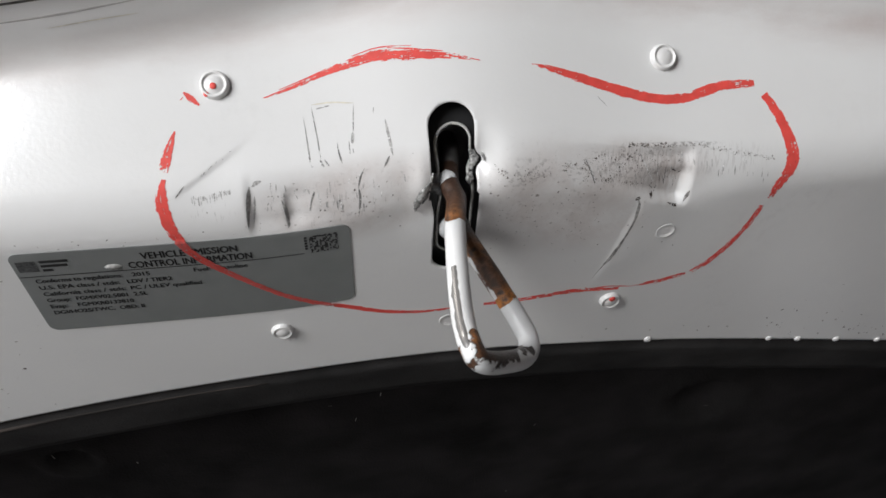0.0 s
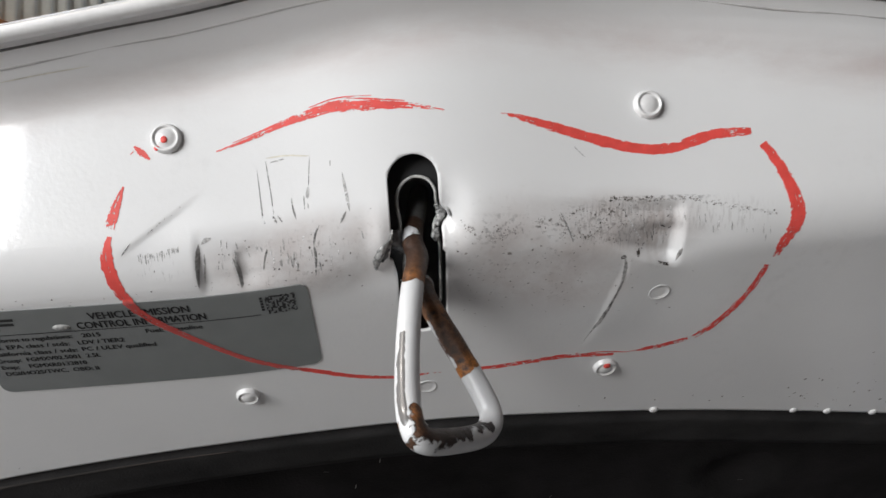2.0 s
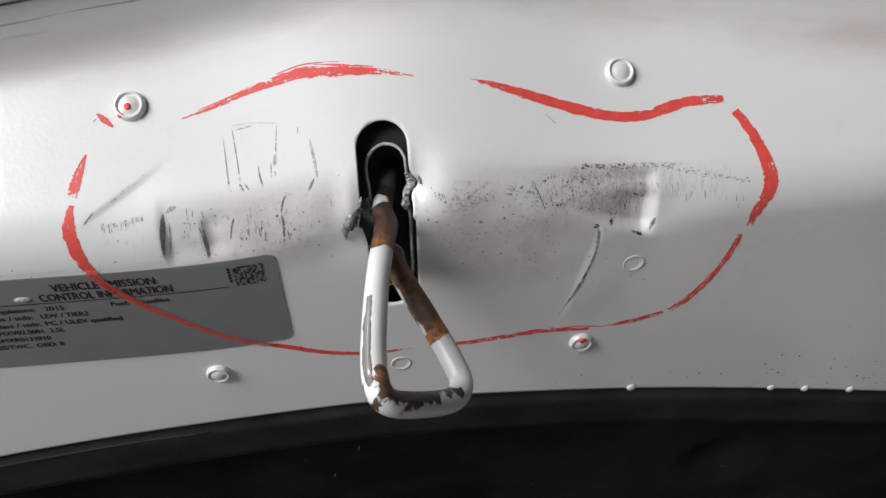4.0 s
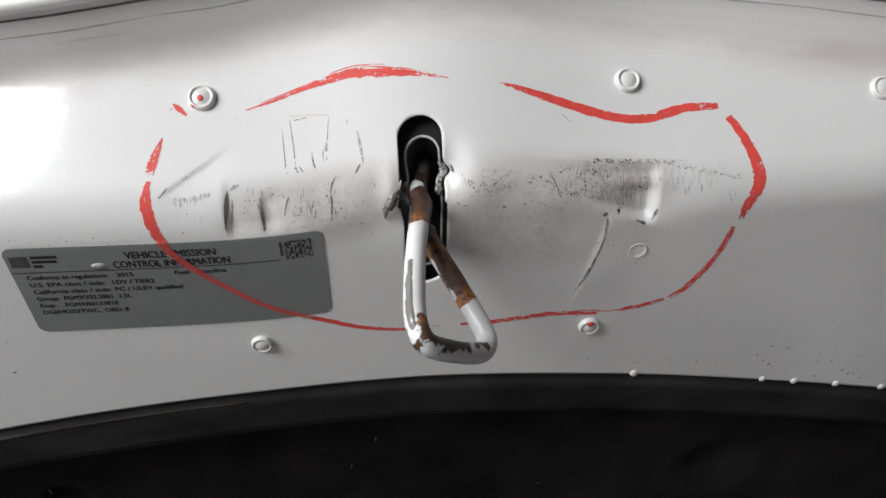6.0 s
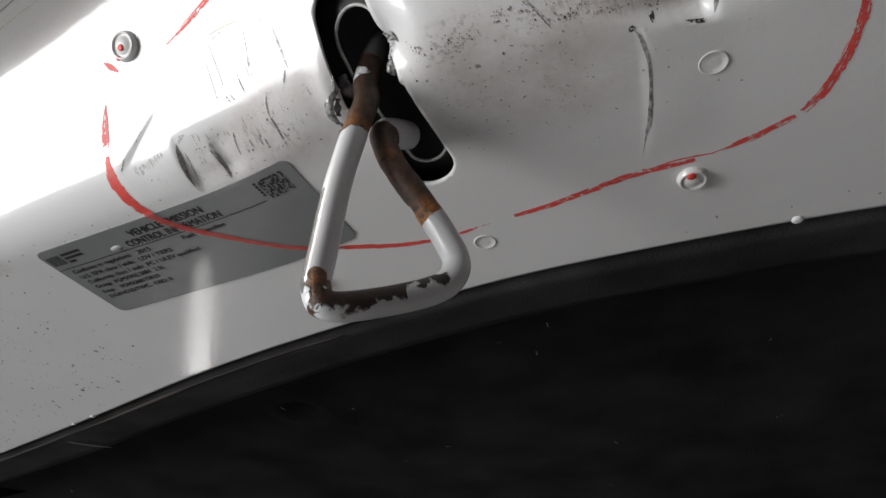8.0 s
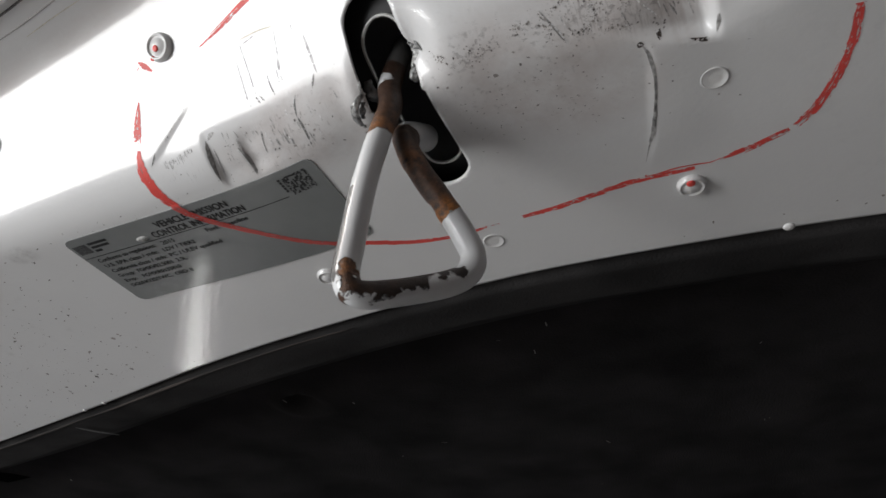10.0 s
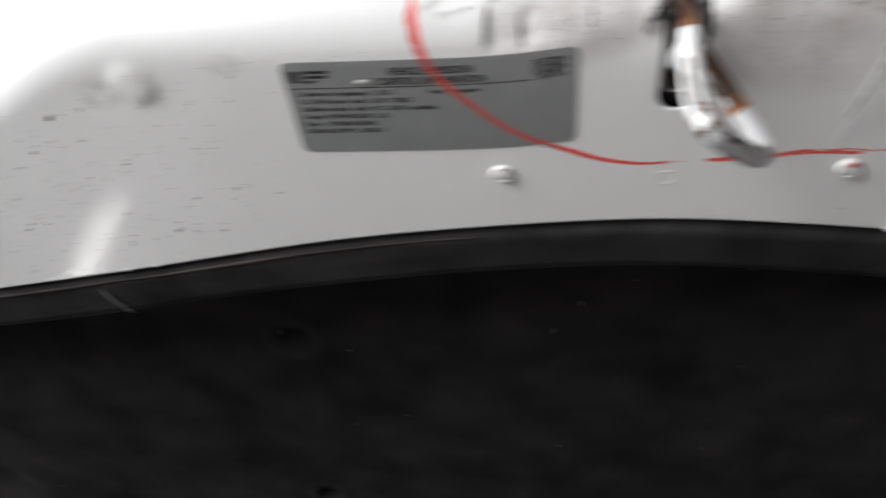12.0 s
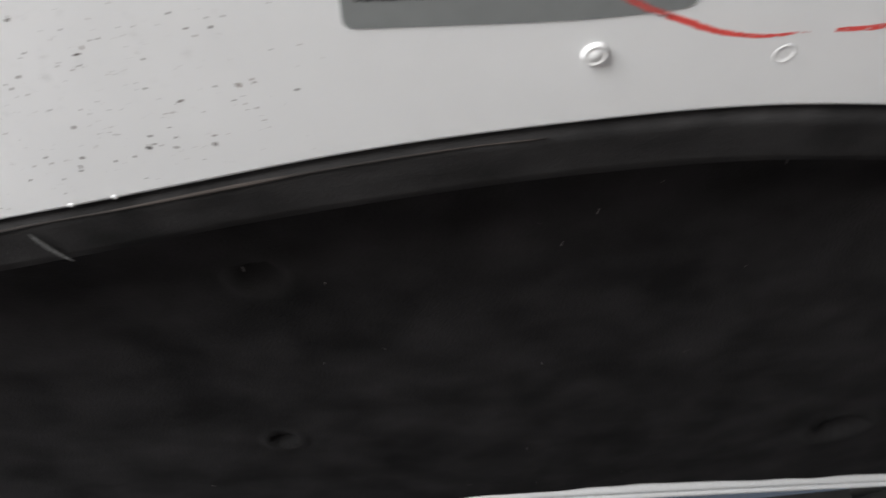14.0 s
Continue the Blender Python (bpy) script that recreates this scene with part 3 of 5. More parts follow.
TX = spread(-0.52, -0.10, [(-1, 1, 0.010)])
tv, tf = tube([(x, liner_section(x)[0][2][0] - 0.0008, liner_section(x)[0][2][1] - 0.0016 + 0.0008 * noise.noise((x * 25, 0, 0))) for x in TX], [(0.0010 + 0.0005 * noise.noise((x * 14, 3, 0))) * min(1, 0.15 + 12 * min(x + 0.52, -0.10 - x)) for x in TX], 6)
part("liner_edge", mesh_of("liner_edge", tv, tf, TAN), liner, "frayed tan edge of the felt")

POCKETS = [(-0.2746, 0.712, 0.016, 0.012), (-0.309, 0.962, 0.014, 0.010), (0.358, 1.056, 0.030, 0.014), (-0.74, 0.95, 0.055, 0.014), (0.26, 0.74, 0.030, 0.012)]
PX = spread(-1.0, 0.75, [(-0.36, -0.22, 0.004), (-0.78, -0.66, 0.006), (-1, 1, 0.012)])
verts, faces, worn, far = [], [], [], 90
for x in PX:
    c = liner_section(x)[2]
    rows = c[:2] + [(c[2][0] + (rear(x) - 0.014 - c[2][0]) * k / far, 0) for k in range(far + 1)]
    for k, (y, z) in enumerate(rows):
        grey = 0.0
        if k > 1:
            z = 1.940 - 0.695 * y + 0.006 * noise.noise((x * 4, y * 4, 0)) + 0.002 * noise.noise((x * 18, y * 18, 3))
            for px, py, pr, pd in POCKETS:
                r = math.hypot(x - px, (y - py) * 1.2) / pr
                z += pd * math.exp(-r ** 4) - 0.35 * pd * math.exp(-((r - 1.35) / 0.3) ** 2)
                grey += math.exp(-((r - 1.4) / 0.45) ** 2) * (0.6 + 0.8 * noise.noise((x * 30, y * 30, 5)))
        verts.append((x, y, z))
        worn.append(max(grey, 0))
w = far + 3
for i in range(len(PX) - 1):
    faces += [(i * w + j, i * w + w + j, i * w + w + j + 1, i * w + j + 1) for j in range(w - 1)]
me = mesh_of("liner_pad", verts, faces, FELT)
me.attributes.new("wear", "FLOAT", "POINT").data.foreach_set("value", worn)
ob = part("liner_pad", me, liner, "deep black felt with moulded pockets")
ob.modifiers.new("depth", "SOLIDIFY").thickness = 0.004

# clipped corner of the border: a flat black patch gives its shade
tv = [(x, y - 0.001, z - 0.0045) for x, y, z in [(-0.514, 0.5775, 1.4535), (-0.503, 0.580, 1.4525), (-0.497, 0.602, 1.4425), (-0.500, 0.620, 1.4345), (-0.530, 0.620, 1.4335), (-0.524, 0.596, 1.4445)]]
part("notch_shade", mesh_of("notch_shade", tv, [tuple(range(6))], HOLE, False), liner, "flat black patch for the dark of a notch in the border")
# pale disc whose colour stands for a glint at the pocket's rim
glint = turned("pocket_glint", [(0.019, 0.0), (0.018, 0.002), (0.010, 0.0032), (0.002, 0.0034)], mat("glint_grey", (0.17, 0.17, 0.168), 0.5))
ob = part("pocket_glint", glint, liner, "pale grey disc for a glint in the pocket")
ob.matrix_world = look((-0.7175, 0.887, 1.2752), (-0.7175, 1.60, 1.60)) @ pose(0, 0, 0, 0, 0, -8) @ Matrix.Diagonal((0.95, 0.34, 1, 1))

tv, tf = [], []
for k in range(13):
    t = k / 12
    w = 0.0017 * math.sin(math.pi * (0.08 + 0.85 * t)) ** 0.7
    x = -0.3530 + 0.007 * t - 0.0015 * math.sin(math.pi * t)
    a, e, _ = liner_section(x)
    s = 0.06 + 0.92 * t
    p = (a[2][0] + (e[0] - a[2][0]) * s, a[2][1] + (e[1] - a[2][1]) * s - 0.0042)
    tv += [(x - w, *p), (x + w, *p)]
tf = [(2 * k, 2 * k + 1, 2 * k + 3, 2 * k + 2) for k in range(12)]
part("scuff", mesh_of("scuff", tv, tf, mat("grey_scuff", (0.13, 0.13, 0.128), 0.8, 0, 0, 0.5, 600)), liner, "pale rubbed streak")
rng = random.Random(9)
tv, tf = [], []
for _ in range(46):
    x, y = rng.uniform(-0.75, 0.45), rng.uniform(0.60, 1.15)
    z = 1.940 - 0.695 * y - 0.009
    a, l = rng.random() * 3, rng.uniform(0.0015, 0.005)
    k = len(tv)
    dx, dy = l * math.cos(a), l * math.sin(a)
    tv += [(x, y, z), (x + dx, y + dy, z - 0.695 * dy), (x + dx + 0.0006, y + dy + 0.0006, z - 0.695 * dy), (x + 0.0006, y + 0.0006, z)]
    tf.append((k, k + 1, k + 2, k + 3))
part("lint", mesh_of("lint", tv, tf, LINT), liner, "stray pale fibres")["kind"] = "stuff"

# rear rail and outer skin of the hood
rail = [(x, y, 1.938 - 0.695 * y) for x, y in [(x, rear(x)) for x in LX]]
tv, tf = tube([(x, y, z) for x, y, z in rail], 0.008, 12)
part("rear_rail", mesh_of("rear_rail", tv, tf, BUTTON), hood, "white rear flange of the hood")
tv, tf = tube([(x, y + 0.010, z - 0.014) for x, y, z in rail], 0.005, 10)
part("rear_hem", mesh_of("rear_hem", tv, tf, BUTTON), hood)
verts, faces = [], []
for x in LX:
    p = flat(round(min(max(x, -0.8), 0.55), 5), 9.0)
    for k in range(13):
        y = p[1] + 0.001 + (rear(x) + 0.035 - p[1]) * k / 12
        z = p[2] - 0.001 - 0.689 * (y - p[1]) + 0.020 * math.sin(math.pi * k / 12)
        verts.append((x, y, max(z, 1.985 - 0.695 * y) if k else z))
for i in range(len(LX) - 1):
    faces += [(i * 13 + j, i * 13 + 13 + j, i * 13 + 14 + j, i * 13 + j + 1) for j in range(12)]
part("outer_skin", mesh_of("outer_skin", verts, faces, BUTTON), hood, "white painted outer skin")

# ---- striker ----
striker = thing("hood_striker", "bent hood striker loop, white paint flaking to brown rust", "hood striker")
ROD = [(0.0015, 0.436, 1.600), (-0.0005, 0.420, 1.590), (-0.0042, 0.4075, 1.5735), (-0.0030, 0.4010, 1.564), (-0.0058, 0.3930, 1.553), (-0.0090, 0.3795, 1.535), (-0.0112, 0.3660, 1.515), (-0.0108, 0.3570, 1.5035),
       (-0.0070, 0.3580, 1.4980), (0.0050, 0.3720, 1.4962), (0.0145, 0.3840, 1.4970), (0.0182, 0.3900, 1.5022), (0.0158, 0.3930, 1.5110), (0.0103, 0.3955, 1.5235), (0.0024, 0.3980, 1.5400), (-0.0020, 0.4050, 1.5515), (-0.0024, 0.4145, 1.5545), (-0.0030, 0.4280, 1.5562)]
line = glide(ROD, 10)
tv, tf = tube(line, [0.0043 * (1 + (0.05 if i < 42 or i > 128 else 0.025) * noise.noise((i * 0.22, 0, 7)) + 0.26 * max(0, min(1, (i - 147) / 8))) for i in range(len(line))], 20)
me = mesh_of("rod", tv, tf, BAR)
for name in ("wear", "rubbed", "soot", "fresh"):
    me.attributes.new(name, "FLOAT", "POINT")
wear, rubbed, soot, fresh = [me.attributes[name] for name in ("wear", "rubbed", "soot", "fresh")]
RUST = [(0, 1), (1.65, 1), (1.92, 0.28), (2.1, 0.36), (2.45, 0.95), (3.75, 0.95), (4.35, 0.05), (6.2, 0.10), (6.7, 0.40), (7.2, 0.64), (8.2, 0.63), (9.0, 0.57), (9.5, 0.49), (10, 0.44), (10.6, 0.15), (12.45, 0.02), (12.82, 1), (14.9, 1), (15.3, 0.3), (15.6, 0.05), (17, 0.05)]
DARK = [(0, 0.0), (3, 0), (7.0, 0), (7.8, 0.35), (8.6, 0.65), (10.5, 0.9), (11, 0), (14, 0), (15, 0.4), (17, 0.4)]
FRESH = [(0, 0), (3.0, 0.0), (3.7, 0.15), (3.95, 0.55), (4.3, 0.4), (6.5, 0.3), (6.9, 0.45), (7.3, 0.15), (8.0, 0.05), (9, 0.0), (12.45, 0), (12.56, 1), (12.85, 1), (13.0, 0.35), (13.2, 0.08), (13.7, 0.10), (14.05, 0.40), (14.35, 0.30), (14.6, 0.1), (17, 0)]
RUB = [(0, 0), (4.9, 0), (5.2, 0.50), (5.8, 0.52), (6.6, 0.62), (7.0, 0.50), (7.5, 0), (17, 0)]
for i, v in enumerate(me.vertices):
    wear.data[i].value = np.interp(i // 20 / 10, *zip(*RUST))
    soot.data[i].value = np.interp(i // 20 / 10, *zip(*DARK))
    fresh.data[i].value = np.interp(i // 20 / 10, *zip(*FRESH))
    out = (v.co - Vector(line[i // 20])).normalized()
    if 15 <= i // 20 <= 26:
        wear.data[i].value += 0.45 * max(0, out.dot(Vector((0.9, 0.2, 0.4))) + 0.2)
    if i // 20 > 150:
        wear.data[i].value += 0.2
    if 70 <= i // 20 <= 106:
        wear.data[i].value += 0.19 * out.dot(Vector((0.1, 0.55, 0.83)))
    if 129 <= i // 20 <= 147:
        wear.data[i].value -= 0.46 * max(0, out.dot(Vector((-0.82, -0.35, -0.45))) * 3 - 1.9)
    ahead = (Vector(line[min(i // 20 + 1, len(line) - 1)]) - Vector(line[max(i // 20 - 1, 0)])).normalized()
    facing = Vector((-0.47, -0.86, 0.2))
    facing = (facing - ahead * facing.dot(ahead)).normalized()
    rubbed.data[i].value = 0.55 if i // 20 < 16 else np.interp(i // 20 / 10, *zip(*RUB)) * max(0, out.dot(facing) * 7 - 5.9)
part("rod", me, striker, "round steel bar, white paint over brown rust")
rng = random.Random(21)
CHIP = mat("lifting_white_paint", (0.60, 0.60, 0.59), 0.5, 0, 0, 0.15, 300)
for at, turn in [(4.02, 30), (4.10, 110), (4.06, 200), (2.12, 60), (2.16, 320), (12.62, 20), (12.60, 140), (12.61, 250), (7.20, 250)]:
    i = int(at * 10)
    c, ahead = Vector(line[i]), (Vector(line[i + 1]) - Vector(line[i - 1])).normalized()
    side = ahead.orthogonal().normalized()
    out = side * math.cos(radians(turn)) + ahead.cross(side) * math.sin(radians(turn))
    across = ahead.cross(out)
    l, w = rng.uniform(0.0008, 0.0020), rng.uniform(0.0005, 0.0012)
    tv = []
    for p in range(4):
        for q in range(4):
            lift = 0.0044 + 0.0007 * (p / 3) ** 2 * rng.uniform(0.6, 1.2)
            tv.append(c + out * lift + ahead * (l * (p / 3 - 0.3) + rng.uniform(-0.0002, 0.0002)) + across * (w * (q / 3 - 0.5) * rng.uniform(0.7, 1.2)))
    tf = [(4 * p + q, 4 * p + q + 1, 4 * p + q + 5, 4 * p + q + 4) for p in range(3) for q in range(3)]
    part("paint_flake", mesh_of("paint_flake", tv, tf, CHIP), striker, "lifting flake of white paint")

# ---- label ----
label = thing("emission_label", "grey foil emission label with black print on the panel", "label")
LX0, LX1, LV0, LV1 = -0.1877, -0.0482, -0.0673, -0.0148
LW, LH, CR = LX1 - LX0, LV1 - LV0, 0.0042


def label_place(u, w, lift):
    """u from the label's left, w down from its top, in metres."""
    return spot(LX0 + u, LV1 - w - 0.0130 * (u - LW / 2), lift)[0]


def pressed(name, places, faces, material, text=""):
    """A piece of the label, bent over the panel, from rows of u, w and lift."""
    return part(name, mesh_of(name, [label_place(*p) for p in places], faces, material, False), label, text)


def inset(u):
    """How far the rounded corners cut in at u."""
    d = min(u, LW - u)
    return CR - math.sqrt(max(CR * CR - (CR - d) ** 2, 0)) if d < CR else 0.0


cols = [CR * (1 - math.cos(math.pi * k / 16)) for k in range(9)]
cols = cols + [CR + (LW - 2 * CR) * k / 60 for k in range(1, 60)] + [LW - c for c in cols[::-1]]
rows_w, deep = 34, 0.0009
places = [(u, inset(u) + (LH - 2 * inset(u)) * k / rows_w, 0.00040) for u in cols for k in range(rows_w + 1)]
w = rows_w + 1
faces = [(i * w + j, i * w + j + 1, i * w + w + j + 1, i * w + w + j) for i in range(len(cols) - 1) for j in range(rows_w)]
rim = [i * w for i in range(len(cols))] + [(len(cols) - 1) * w + j for j in range(1, w)] + [i * w + w - 1 for i in range(len(cols) - 2, -1, -1)] + list(range(w - 2, 0, -1))
n = len(places)
places += [(places[i][0], places[i][1], -deep / 3) for i in rim]
faces += [(rim[k], rim[(k + 1) % len(rim)], n + (k + 1) % len(rim), n + k) for k in range(len(rim))]
pressed("foil", places, faces, FOIL, "grey foil with rounded corners")


def print_bar(u, w, width, height, ink=INK):
    n, m = max(int(width / 0.002), 1), max(int(height / 0.0015), 1)
    places = [(u + width * k / n, w + height * j / m, 0.00056) for k in range(n + 1) for j in range(m + 1)]
    pressed("print_bar", places, [(k * (m + 1) + j, k * (m + 1) + j + 1, (k + 1) * (m + 1) + j + 1, (k + 1) * (m + 1) + j) for k in range(n) for j in range(m)], ink)


def print_line(text, u, w, height, width, bold=0.0):
    """One printed line with its top left at (u, w), pressed to the given width; bold is the spread of the strokes."""
    cu = bpy.data.curves.new("line", "FONT")
    cu.body, cu.size, cu.resolution_u = text, 1.0, 3
    tmp = bpy.data.objects.new("line", cu)
    scene.collection.objects.link(tmp)
    dg = bpy.context.evaluated_depsgraph_get()
    me = bpy.data.meshes.new_from_object(tmp.evaluated_get(dg))
    bpy.data.objects.remove(tmp)
    co = np.array([v.co for v in me.vertices])
    lo, hi = co.min(0), co.max(0)
    sx, sy = (width - bold) / (hi[0] - lo[0]), height / 0.70
    shape = [tuple(f.vertices) for f in me.polygons]
    places, faces = [], []
    for k, (dx, dy) in enumerate([(0, 0), (bold, 0), (bold / 2, bold / 3), (bold / 2, -bold / 3)] if bold else [(0, 0)]):
        m = len(places)
        places += [(u + dx + (c[0] - lo[0]) * sx, w + dy + height - c[1] * sy, 0.00056 + 0.00001 * k) for c in co]
        faces += [tuple(i + m for i in f) for f in shape]
    pressed("printed_line", places, faces, INK)


print_line("VEHICLE EMISSION", 0.0508, 0.0038, 0.0040, 0.0400, 0.00028)
print_line("CONTROL INFORMATION", 0.0447, 0.0091, 0.0040, 0.0516, 0.00028)
print_bar(0.0006, 0.0140, 0.1180, 0.0004)
print_bar(0.0018, 0.0046, 0.0078, 0.0064, BLOCK_INK)
for k in range(3):
    print_bar(0.0110, 0.0045 + 0.0026 * k, (0.0112, 0.0104, 0.0040)[k], 0.0016)
print_bar(0.1216, 0.0036, 0.0124, 0.0108, MATRIX)
for k in range(5):
    print_bar(0.1194, 0.0038 + 0.0017 * k, 0.0012, 0.0013)
LINES = [("Conforms to regulations:", 0.0350), ("U.S. EPA class / stds:", 0.0325), ("California class / stds:", 0.0340),
         ("Group:  FGMXV02.5001  2.5L", 0.0420), ("Evap:    FGMXR0133810", 0.0350), ("DGI/HO2S/TWC,  OBD: II", 0.0385)]
for k, (text, width) in enumerate(LINES):
    print_line(text, 0.0056, 0.0160 + 0.0044 * k, 0.0025, width, 0.00018)
print_line("2015", 0.0444, 0.0160, 0.0025, 0.0075, 0.00018)
print_line("LDV / TIER2", 0.0414, 0.0204, 0.0025, 0.0188, 0.00018)
print_line("PC / ULEV qualified", 0.0416, 0.0248, 0.0025, 0.0304, 0.00018)
print_line("Fuel:  Gasoline", 0.0702, 0.0160, 0.0025, 0.0232, 0.00018)

blister = turned("blister", [(0.0032, -0.0002), (0.0026, 0.0003), (0.0015, 0.0007), (0.0005, 0.0008)], RUBBED_FOIL, 16)
blister.transform(Matrix.Diagonal((1.15, 0.55, 1, 1)))
on_panel(part("blister", blister, label, "pale rubbed blister in the foil"), -0.1493, -0.0259, 0.0005)

# ---- red marker line round the damage ----
ring = thing("marker_line", "red paint marker line drawn round the damage", "marker line")


def stroke(pts, worn, seed, fade=(0.0, 0.0)):
    """A brush line through rows of x, v and width on the panel."""
    row = glide(pts, 14)
    verts, faces, wears, thin, brush, run = [], [], [], [], [], 0.0
    for i, (x, v, w) in enumerate(row):
        a, b = row[max(i - 1, 0)], row[min(i + 1, len(row) - 1)]
        d = Vector((b[0] - a[0], b[1] - a[1])).normalized()
        e = i / (len(row) - 1)
        run += math.hypot(x - row[max(i - 1, 0)][0], v - row[max(i - 1, 0)][1])
        for k in range(7):
            s = (k / 3 - 1) * w / 2 * (1 + 0.22 * noise.noise((i * 0.35, k // 4 * 9, seed)) + 0.22 * noise.noise((i * 1.3, k // 4 * 9, seed + 40)))
            px, pv = x - d.y * s, v + d.x * s
            over = LX0 - 0.001 < px < LX1 + 0.001 and LV0 - 0.002 < pv + 0.013 * (px - LX0 - LW / 2) < LV1 + 0.001
            verts.append(spot(px, pv, 0.00075 if over else 0.00012)[0])
            thin.append(0.42 if over else 0.06)
            brush += [run * 130 + seed * 17, s * 1500, 0.0]
            wears.append(worn + 0.10 * (abs(k - 3) == 3) + fade[0] * max(0, 1 - e * 5) + fade[1] * max(0, 1 - (1 - e) * 5))
    for i in range(len(row) - 1):
        faces += [(i * 7 + k, i * 7 + k + 1, i * 7 + k + 8, i * 7 + k + 7) for k in range(6)]
    me = mesh_of("stroke", verts, faces, MARKER)
    at = me.attributes.new("wear", "FLOAT", "POINT")
    at.data.foreach_set("value", wears)
    me.attributes.new("thin", "FLOAT", "POINT").data.foreach_set("value", thin)
    me.attributes.new("brush", "FLOAT_VECTOR", "POINT").data.foreach_set("vector", brush)
    part("stroke", me, ring)


stroke([(-0.0786, 0.0442, 0.0007), (-0.0637, 0.0480, 0.0016), (-0.0491, 0.0519, 0.0030), (-0.0323, 0.0541, 0.0046), (-0.0180, 0.0519, 0.0044), (-0.0017, 0.0491, 0.0026), (0.0125, 0.0458, 0.0008)], 0.415, 1, (0.03, 0.10))
stroke([(0.0373, 0.0444, 0.0012), (0.0527, 0.0415, 0.0038), (0.0701, 0.0375, 0.0046), (0.0901, 0.0334, 0.0044), (0.1061, 0.0332, 0.0042), (0.1230, 0.0378, 0.0046), (0.1404, 0.0383, 0.0030)], 0.36, 2, (0.12, 0.08))
stroke([(0.1447, 0.0328, 0.0036), (0.1508, 0.0221, 0.0046), (0.1556, 0.0083, 0.0058), (0.1566, -0.0007, 0.0064), (0.1530, -0.0104, 0.0052), (0.1514, -0.0192, 0.0030)], 0.385, 3, (0.0, 0.12))
stroke([(0.1495, -0.0238, 0.0030), (0.1459, -0.0419, 0.0036), (0.1365, -0.0609, 0.0040), (0.1273, -0.0702, 0.0036)], 0.445, 4, (0, 0.05))
stroke([(0.1250, -0.0712, 0.0030), (0.1111, -0.0755, 0.0034), (0.0957, -0.0789, 0.0016)], 0.47, 5, (0, 0.1))
stroke([(0.0897, -0.0797, 0.0022), (0.0689, -0.0804, 0.0034), (0.0508, -0.0849, 0.0030), (0.0303, -0.0900, 0.0030), (0.0170, -0.0911, 0.0020)], 0.44, 6)
stroke([(0.0060, -0.0915, 0.0010), (-0.0130, -0.0906, 0.0022), (-0.0328, -0.0843, 0.0026), (-0.0516, -0.0742, 0.0029), (-0.0680, -0.0650, 0.0029), (-0.0818, -0.0561, 0.0028), (-0.0968, -0.0426, 0.0031), (-0.1103, -0.0288, 0.0036),
        (-0.1174, -0.0184, 0.0040), (-0.1216, -0.0056, 0.0050), (-0.1229, 0.0052, 0.0048), (-0.1210, 0.0141, 0.0020)], 0.385, 7, (0.1, 0.02))
stroke([(-0.1208, 0.0172, 0.0040), (-0.1186, 0.0245, 0.0038), (-0.1152, 0.0335, 0.0008)], 0.42, 8, (0.08, 0))
stroke([(-0.1104, 0.0494, 0.0010), (-0.1076, 0.0464, 0.0026), (-0.1046, 0.0436, 0.0008)], 0.41, 9)
stroke([(-0.1120, 0.0462, 0.0003), (-0.1100, 0.0480, 0.0006), (-0.1092, 0.0490, 0.0004)], 0.42, 10)
# dry hairs of the brush beside the strokes
for row in [[(-0.0410, 0.0560, 0.0004), (-0.0300, 0.0574, 0.0006), (-0.0160, 0.0556, 0.0003)], [(-0.0260, 0.0566, 0.0004), (-0.0130, 0.0535, 0.0008), (-0.0030, 0.0512, 0.0004)],
            [(0.0350, 0.0448, 0.0003), (0.0430, 0.0446, 0.0006), (0.0540, 0.0428, 0.0003)], [(-0.0720, 0.0470, 0.0003), (-0.0600, 0.0503, 0.0007), (-0.0520, 0.0528, 0.0003)],
            [(0.0960, -0.0785, 0.0006), (0.0850, -0.0775, 0.0009), (0.0740, -0.0790, 0.0004)]]:
    stroke(row, 0.43, 20 + len(ring.children))
for x, v, r, lift in [(-0.0981, 0.0505, 0.0014, 0.0028), (-0.1012, 0.0474, 0.0011, 0.0020), (0.0868, -0.0858, 0.0018, 0.0026)]:
    dab = turned("stroke", [(r, 0.0), (r * 0.95, 0.0003), (r * 0.4, 0.0004)], MARKER, 12)
    at = dab.attributes.new("wear", "FLOAT", "POINT")
    at.data.foreach_set("value", [0.3] * len(dab.vertices))
    on_panel(part("stroke", dab, ring, "red dab on a raised joint"), x, v, lift - 0.0001)


# ---- scrapes, grit and drops ----
def mark(pts, width, material=SCRAPE, lift=0.00009, blunt=0.2, frayed=0.35):
    """A drawn-out mark through rows of x and v; width is one number or one a row."""
    wide = width if isinstance(width, (list, tuple)) else [width] * len(pts)
    row = glide([(*p, w) for p, w in zip(pts, wide)], 10)
    verts, n = [], len(row) - 1
    for i, (x, v, w) in enumerate(row):
        a, b = row[max(i - 1, 0)], row[min(i + 1, n)]
        d = Vector((b[0] - a[0], b[1] - a[1])).normalized()
        e = min(1, blunt + 5 * min(i, n - i) / n)
        for s in (1, 0, -1):
            h = s * w / 2 * e * (1 + frayed * noise.noise((x * 900 + s * 7, v * 900, 5)))
            verts.append(spot(x - d.y * h, v + d.x * h, lift)[0])
    faces = [(3 * i + k, 3 * i + k + 1, 3 * i + k + 4, 3 * i + k + 3) for i in range(n) for k in (0, 1)]
    part("scrape", mesh_of("scrape", verts, faces, material), hood)


